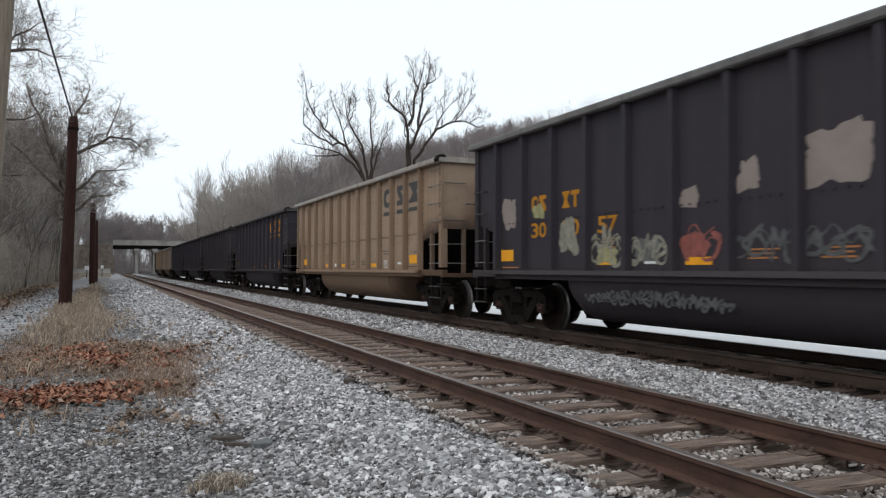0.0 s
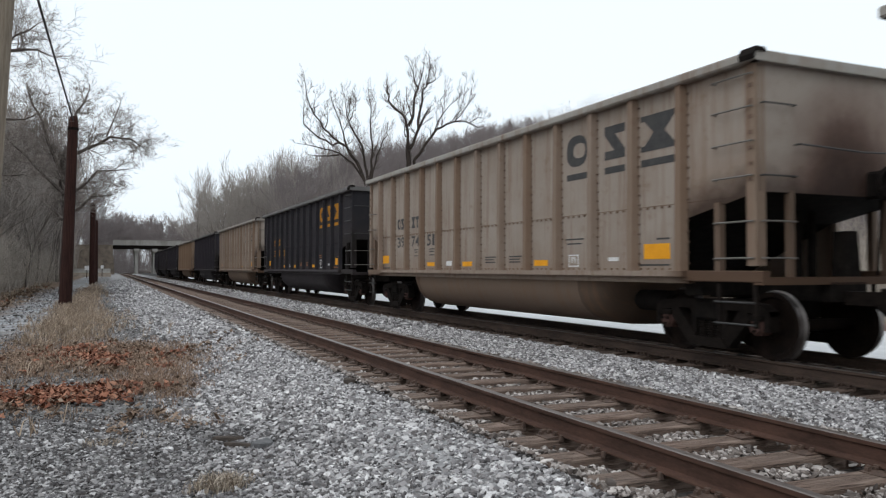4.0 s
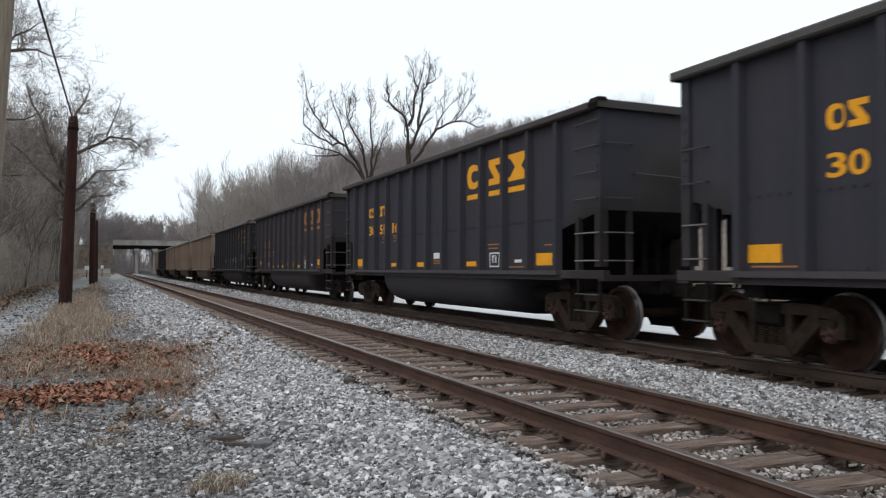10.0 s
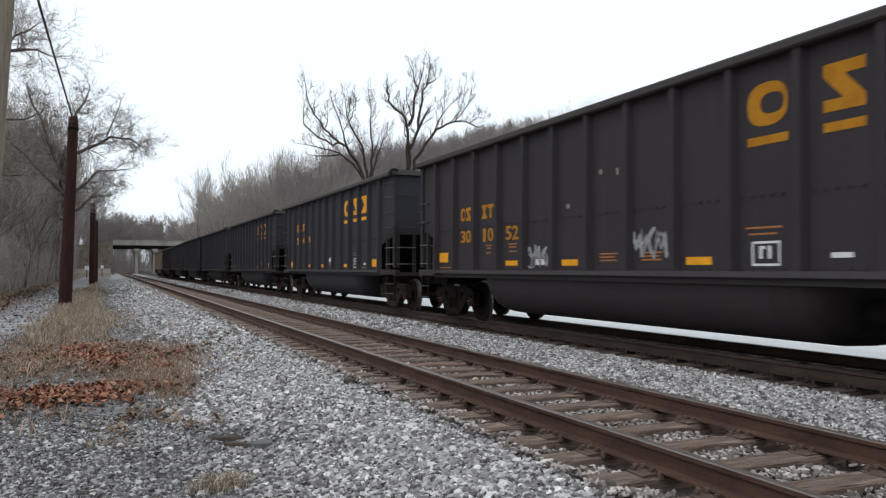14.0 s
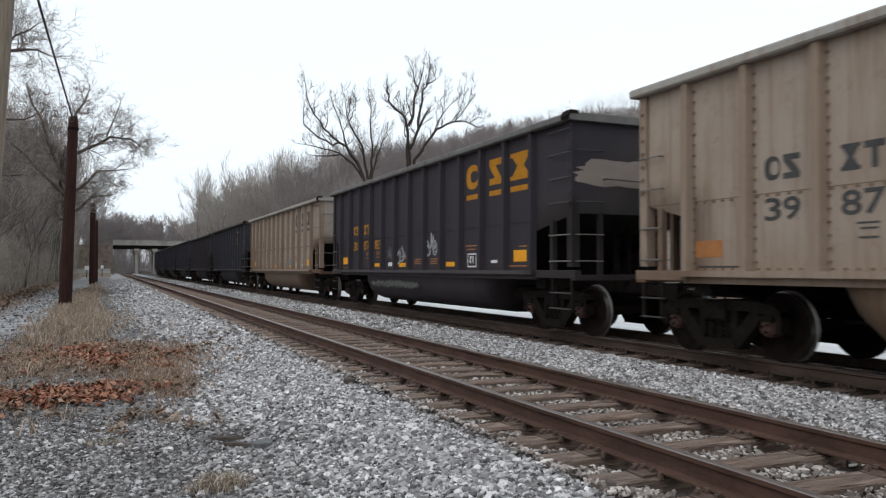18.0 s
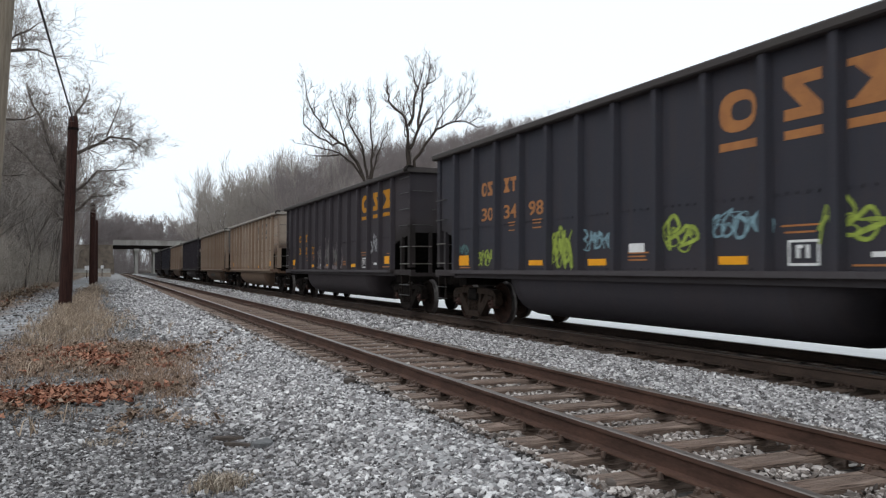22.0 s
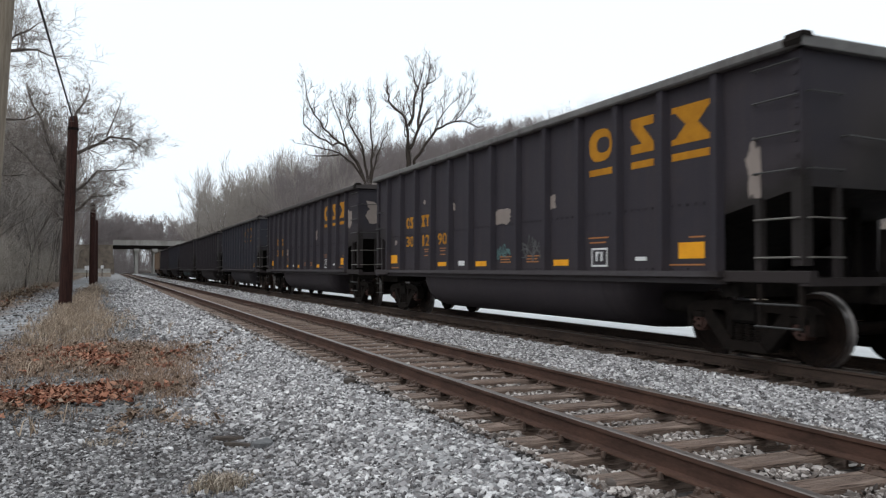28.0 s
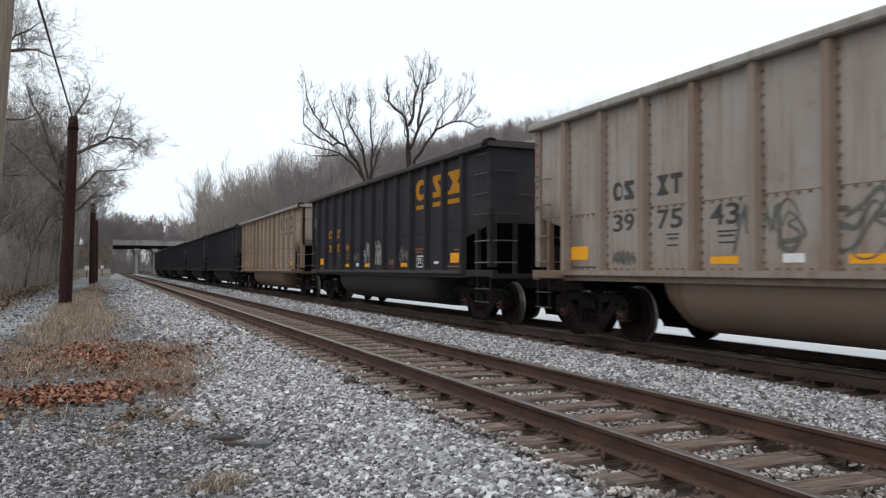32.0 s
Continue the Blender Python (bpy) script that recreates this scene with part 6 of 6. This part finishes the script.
def leaves(name, label, n, place, seed, mat, size=0.045):
    """Curled fallen leaves: small bent quads lying about."""
    g = np.random.default_rng(seed)
    xy = place(g, n)
    n = len(xy)
    s = size * g.uniform(0.6, 1.3, n)[:, None]
    a = g.uniform(0, 2 * np.pi, n)
    u = np.stack([np.cos(a), np.sin(a), g.normal(0, 0.45, n)], 1) * s
    w = np.stack([-np.sin(a), np.cos(a), g.normal(0, 0.45, n)], 1) * s * 0.75
    c = np.stack([xy[:, 0], xy[:, 1], ground_z(xy[:, 0], xy[:, 1]) + g.uniform(0.01, 0.11, n)], 1)
    curl = np.array([0, 0, 1.0]) * s * g.uniform(0.1, 0.5, n)[:, None]
    v = np.stack([c - u + curl, c - w, c + u + curl * 0.6, c + w], 1)
    f = np.array([(0, 1, 2), (0, 2, 3)])[None] + (np.arange(n) * 4)[:, None, None]
    ob = new(name, mesh_arrays(name, v.reshape(-1, 3), f.reshape(-1, 3), M[mat]))
    tagged(ob, label, "leaves", kind="stuff")


def make_litter():
    blades("dry_grass", "tall straw-coloured dry grass round the pole", 21000, clumps((-0.51, 25.31, 1.16, 6.41), (-1.08, 47.15, 0.76, 30.32), (-1.26, 25.11, 0.47, 3.83), (-1.64, 36.86, 0.42, 4.41)), 0.08, 0.36, 1, "straw", 0.0055)
    blades("dry_grass", "matted brown dry grass on the gravel", 30000, clumps((-0.79, 16.00, 1.26, 2.44), (0.75, 14.91, 0.79, 3.12), (0.64, 11.86, 0.54, 1.26)), 0.04, 0.16, 2, "brown_grass", 0.0038)
    blades("grass_tuft", "small dry weed tuft in the gravel", 700, clumps((0.80, 6.04, 0.13, 0.10)), 0.05, 0.17, 3, "pale_straw", 0.0035)
    blades("grass_tuft", "sparse dry tuft on the gravel", 300, clumps((0.26, 5.28, 0.12, 0.1), (0.72, 8.93, 0.3, 0.12), (0.08, 7.98, 0.35, 0.2)), 0.03, 0.10, 4, "pale_straw", 0.0035)
    blades("dry_grass", "brown grass verge at the wood's edge", 9000, clumps((-7.60, 43.58, 1.6, 20), (-8.80, 73.42, 2.0, 30), (-6.42, 28.95, 0.8, 8)), 0.15, 0.5, 5, "straw", 0.02)
    blades("dry_grass", "yellowish grass strip beside the road behind the train", 5000, clumps((19.46, 21.51, 0.5, 14), (19.74, 50.28, 0.6, 25)), 0.15, 0.5, 6, "straw", 0.02)
    leaves("fallen_leaves", "band of orange-brown fallen leaves", 3700, clumps((-0.51, 11.05, 1.02, 0.74), (-0.50, 16.2, 0.42, 1.0), (-0.1, 14.6, 0.35, 0.8)), 7, "leaf", 0.04)
    leaves("fallen_leaves", "scattered russet leaves among dry grass", 700, clumps((-0.62, 15.83, 1.11, 2.29), (0.77, 14.85, 0.70, 1.99)), 21, "leaf", 0.04)
    leaves("fallen_leaves", "dull brown leaf litter among dry grass", 2600, clumps((-0.21, 15.71, 1.98, 2.67), (-0.73, 10.16, 0.49, 0.72), (0.54, 9.14, 0.43, 0.45), (1.02, 8.52, 0.21, 0.26), (0.68, 11.00, 0.48, 0.54), (0.05, 8.65, 0.30, 0.32)), 8, "litter", 0.035)
    blades("dry_grass", "thin flattened dry grass on the gravel", 5000, clumps((0.53, 9.18, 0.42, 0.41), (1.02, 8.55, 0.21, 0.23), (-0.71, 10.21, 0.53, 0.66), (-0.96, 20.49, 0.93, 1.44)), 0.03, 0.08, 14, "brown_grass", 0.0035)
    leaves("fallen_leaves", "russet leaf litter on the wood's edge", 5000, clumps((-6.84, 32.83, 1.6, 12), (-8.20, 58.41, 2, 24)), 9, "leaf", 0.10)
    blades("dry_grass", "thin brown grass along the lane's edge", 6000, clumps((-4.5, 36, 0.5, 7), (-5.9, 48, 0.9, 14), (-6.6, 80, 0.9, 18)), 0.10, 0.35, 10, "straw", 0.014)
    leaves("fallen_leaves", "russet leaves strewn along the lane's edge", 5000, clumps((-4.4, 36, 0.6, 6), (-4.9, 55, 0.7, 12), (-5.6, 44, 0.8, 10), (-6.4, 72, 1.0, 18)), 11, "litter", 0.07)


make_litter()


# ---- stones ----
def stones(name, label, xy, size, mat, faces20=True, seed=3, lift=0.0):
    """Crushed stones at the places xy, as one mesh of many small lumps."""
    g = np.random.default_rng(seed)
    n = len(xy)
    if faces20:
        ph = (1 + 5 ** 0.5) / 2
        v0 = np.array([(-1, ph, 0), (1, ph, 0), (-1, -ph, 0), (1, -ph, 0), (0, -1, ph), (0, 1, ph), (0, -1, -ph), (0, 1, -ph), (ph, 0, -1), (ph, 0, 1), (-ph, 0, -1), (-ph, 0, 1)]) / 1.9
        f0 = np.array([(0, 11, 5), (0, 5, 1), (0, 1, 7), (0, 7, 10), (0, 10, 11), (1, 5, 9), (5, 11, 4), (11, 10, 2), (10, 7, 6), (7, 1, 8), (3, 9, 4), (3, 4, 2), (3, 2, 6), (3, 6, 8), (3, 8, 9), (4, 9, 5), (2, 4, 11), (6, 2, 10), (8, 6, 7), (9, 8, 1)])
    else:
        v0 = np.array([(1, 0, 0), (-1, 0, 0), (0, 1, 0), (0, -1, 0), (0, 0, 1), (0, 0, -1), ]) * 1.1
        f0 = np.array([(0, 2, 4), (2, 1, 4), (1, 3, 4), (3, 0, 4), (2, 0, 5), (1, 2, 5), (3, 1, 5), (0, 3, 5)])
    v = v0[None] * g.uniform(0.5, 1.25, (n, len(v0), 1)) + g.normal(0, 0.16, (n, len(v0), 3))
    v = v * (g.uniform(0.6, 1.45, (n, 1, 3)) * np.array([1, 1, 0.62])) * (size * np.minimum(g.lognormal(0, 0.32, n), 1.7))[:, None, None] * 0.5
    # any heading, and mostly lying flat
    turn, tilt, lean = g.uniform(0, 2 * np.pi, n), g.normal(0, 0.42, n), g.uniform(0, 2 * np.pi, n)
    q = np.stack([np.cos(tilt / 2) * np.cos(turn / 2), np.sin(tilt / 2) * np.cos(lean - turn / 2), np.sin(tilt / 2) * np.sin(lean - turn / 2), np.cos(tilt / 2) * np.sin(turn / 2)], 1)
    w, a, b, c = q.T
    rot = np.stack([np.stack([1 - 2 * (b * b + c * c), 2 * (a * b - c * w), 2 * (a * c + b * w)], -1), np.stack([2 * (a * b + c * w), 1 - 2 * (a * a + c * c), 2 * (b * c - a * w)], -1), np.stack([2 * (a * c - b * w), 2 * (b * c + a * w), 1 - 2 * (a * a + b * b)], -1)], 1)
    v = np.einsum("nij,nkj->nki", rot, v)
    z = ground_z(xy[:, 0], xy[:, 1]) + size * g.uniform(0.0, 0.32, n) + lift
    v = v + np.stack([xy[:, 0], xy[:, 1], z], -1)[:, None, :]
    f = f0[None] + (np.arange(n) * len(v0))[:, None, None]
    ob = new(name, mesh_arrays(name, v.reshape(-1, 3), f.reshape(-1, 3), mat))
    tagged(ob, label, "gravel", kind="stuff")


def scatter(n, x0, x1, y0, y1, seed, keep):
    g = np.random.default_rng(seed)
    xy = np.stack([g.uniform(x0, x1, n), g.uniform(y0, y1, n)], 1)
    return xy[keep(xy[:, 0], xy[:, 1], g)]


def clear_of_ties(x, y, g):
    """Keeps stones off the tops of ties and rails."""
    ok = np.ones(len(x), bool)
    for k, cx, ph in ((1, T1, TIE_PHASE), (2, T2, TIE_PHASE + 0.3)):
        u = (y - ph + 0.5 * TIE_STEP) % TIE_STEP - 0.5 * TIE_STEP
        ok &= ~((np.abs(x - cx) < 1.20 + 0.14 * g.random(len(x))) & (np.abs(u) < 0.125))
        for sd in (-1, 1):
            ok &= np.abs(x - cx - sd * GAUGE / 2) > 0.14
        ok &= ~((np.abs(np.abs(x - cx) - GAUGE / 2) < 0.30) & (g.random(len(x)) < 0.8))
    return ok


def make_stones():
    wedge = lambda x, y: (x > -0.14 * y - 0.6) & (x < 1.35 * y + 0.5)
    bal = lambda x, y, g: wedge(x, y) & clear_of_ties(x, y, g) & (np.abs(x - T1) > 1.20 + 0.14 * g.random(len(x))) & (x + g.normal(0, 0.35, len(x)) > 1.25 - 0.01 * y) & (x + g.normal(0, 0.15, len(x)) < 8.15)
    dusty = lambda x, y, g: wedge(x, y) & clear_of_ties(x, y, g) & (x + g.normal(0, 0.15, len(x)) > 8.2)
    peb = lambda x, y, g: wedge(x, y) & (x + g.normal(0, 0.45, len(x)) < 1.6)
    stones("ballast_stones", "loose crushed grey ballast beside the rails", scatter(47000, 0.4, 8.6, 2.6, 8.6, 1, bal), 0.042, M["ballast"], True, 11)
    stones("ballast_stones", "crushed grey ballast along the tracks", scatter(74000, 0.2, 8.6, 8.6, 17, 2, bal), 0.050, M["ballast"], False, 12)
    stones("ballast_stones", "crushed grey ballast farther along the tracks", scatter(46000, -0.5, 8.6, 17, 46, 3, bal), 0.08, M["ballast"], False, 13)
    stones("ballast_stones", "crushed grey ballast far along the tracks", scatter(24000, -1.2, 8.3, 46, 120, 21, lambda x, y, g: bal(x, y, g) & (x < 8.0)), 0.13, M["ballast"], False, 23)
    stones("gravel_stones", "dusty gravel far along the lane", scatter(16000, -5.5, 1.6, 22, 70, 22, lambda x, y, g: wedge(x, y) & (x + g.normal(0, 0.5, len(x)) < 1.4) & ((x > -1.2) | (g.random(len(x)) < 0.4))), 0.075, M["pebble"], False, 24)
    stones("ballast_stones", "black ballast under the train, coal dust and shade in its colour", scatter(26000, 7.6, 11.4, 4, 34, 6, dusty), 0.07, M["dark_ballast"], False, 16)
    crib = lambda x, y, g: (np.abs(x - T1) < 1.45) & (np.abs((y - TIE_PHASE + 0.5 * TIE_STEP) % TIE_STEP - 0.5 * TIE_STEP) > 0.12) & (np.abs(np.abs(x - T1) - GAUGE / 2) > 0.12 + 0.1 * g.random(len(x))) & wedge(x, y)
    stones("ballast_stones", "brown-dusted ballast between the ties", scatter(34000, 2.8, 5.8, 2.6, 17, 7, crib), 0.045, M["brown_ballast"], True, 17, 0.065)
    stones("ballast_stones", "brown-dusted ballast farther between the ties", scatter(12000, 2.8, 5.8, 17, 34, 8, crib), 0.06, M["brown_ballast"], False, 18, 0.06)
    stones("gravel_stones", "small dusty grey gravel by the lane", scatter(32000, -2.2, 2.6, 3.2, 9.5, 4, peb), 0.036, M["pebble"], True, 14)
    stones("gravel_stones", "small dusty grey gravel along the lane", scatter(16000, -3.4, 2.4, 9.5, 22, 5, peb), 0.042, M["pebble"], False, 15)


make_stones()


# ---- the train's running ----
SPEED, LEAD0 = 14.990, 14.954     # metres a second; the place of car 0's front at the start
# small easing of the speed along the way: seconds, metres ahead of an even run
EASE = ((0, 0.44), (3, 0.28), (5, 0.02), (7, -0.19), (10, -0.25), (13, -0.21), (17, -0.25), (20, -0.34), (22, -0.16), (25, -0.11), (28, 0.12), (30, 0.21), (32, 0.37))


def run(t):
    return SPEED * t + float(np.interp(t, [e[0] for e in EASE], [e[1] for e in EASE]))


def front_offset(place):
    """How far the front of a car lies behind the front of car 0."""
    pitch = {t[0]: MODELS[t[1]][2] for t in TRAIN}
    if place >= 0:
        return sum(pitch[k] for k in range(place))
    return -sum(pitch[k] for k in range(place, 0))


def motions():
    model = {t[0]: t[1] for t in TRAIN}
    times = [0.5 * i for i in range(65)]
    for place, car in CARS.items():
        half = MODELS[model[place]][1] / 2
        s0 = LEAD0 - front_offset(place) - half
        rows = []
        for t in times:
            x, y, a = on_track(2, s0 + run(t))
            rows.append((t, pose(x, y, 0, 0, 0, -math.degrees(a))))
        walk(car, rows)
        near = [i / 30 for i in range(961) if -9 < s0 + run(i / 30) < 38]
        if not near:
            continue
        for truck in [o for o in car.children if o.name.split(".")[0] == "truck"]:
            for w in [o for o in truck.children if o.name.split(".")[0] == "wheelset"]:
                turn = lambda t: math.degrees((run(t) - run(near[0])) / WHEEL_R)
                p = w.location.copy()
                rows = [(t, pose(p.x, p.y, p.z, -(turn(t) % 360), 0, 0)) for t in near]
                if near[0] > 0:
                    rows.insert(0, (0, rows[0][1]))
                if near[-1] < 32:
                    rows.append((32, rows[-1][1]))
                walk(w, rows)


motions()
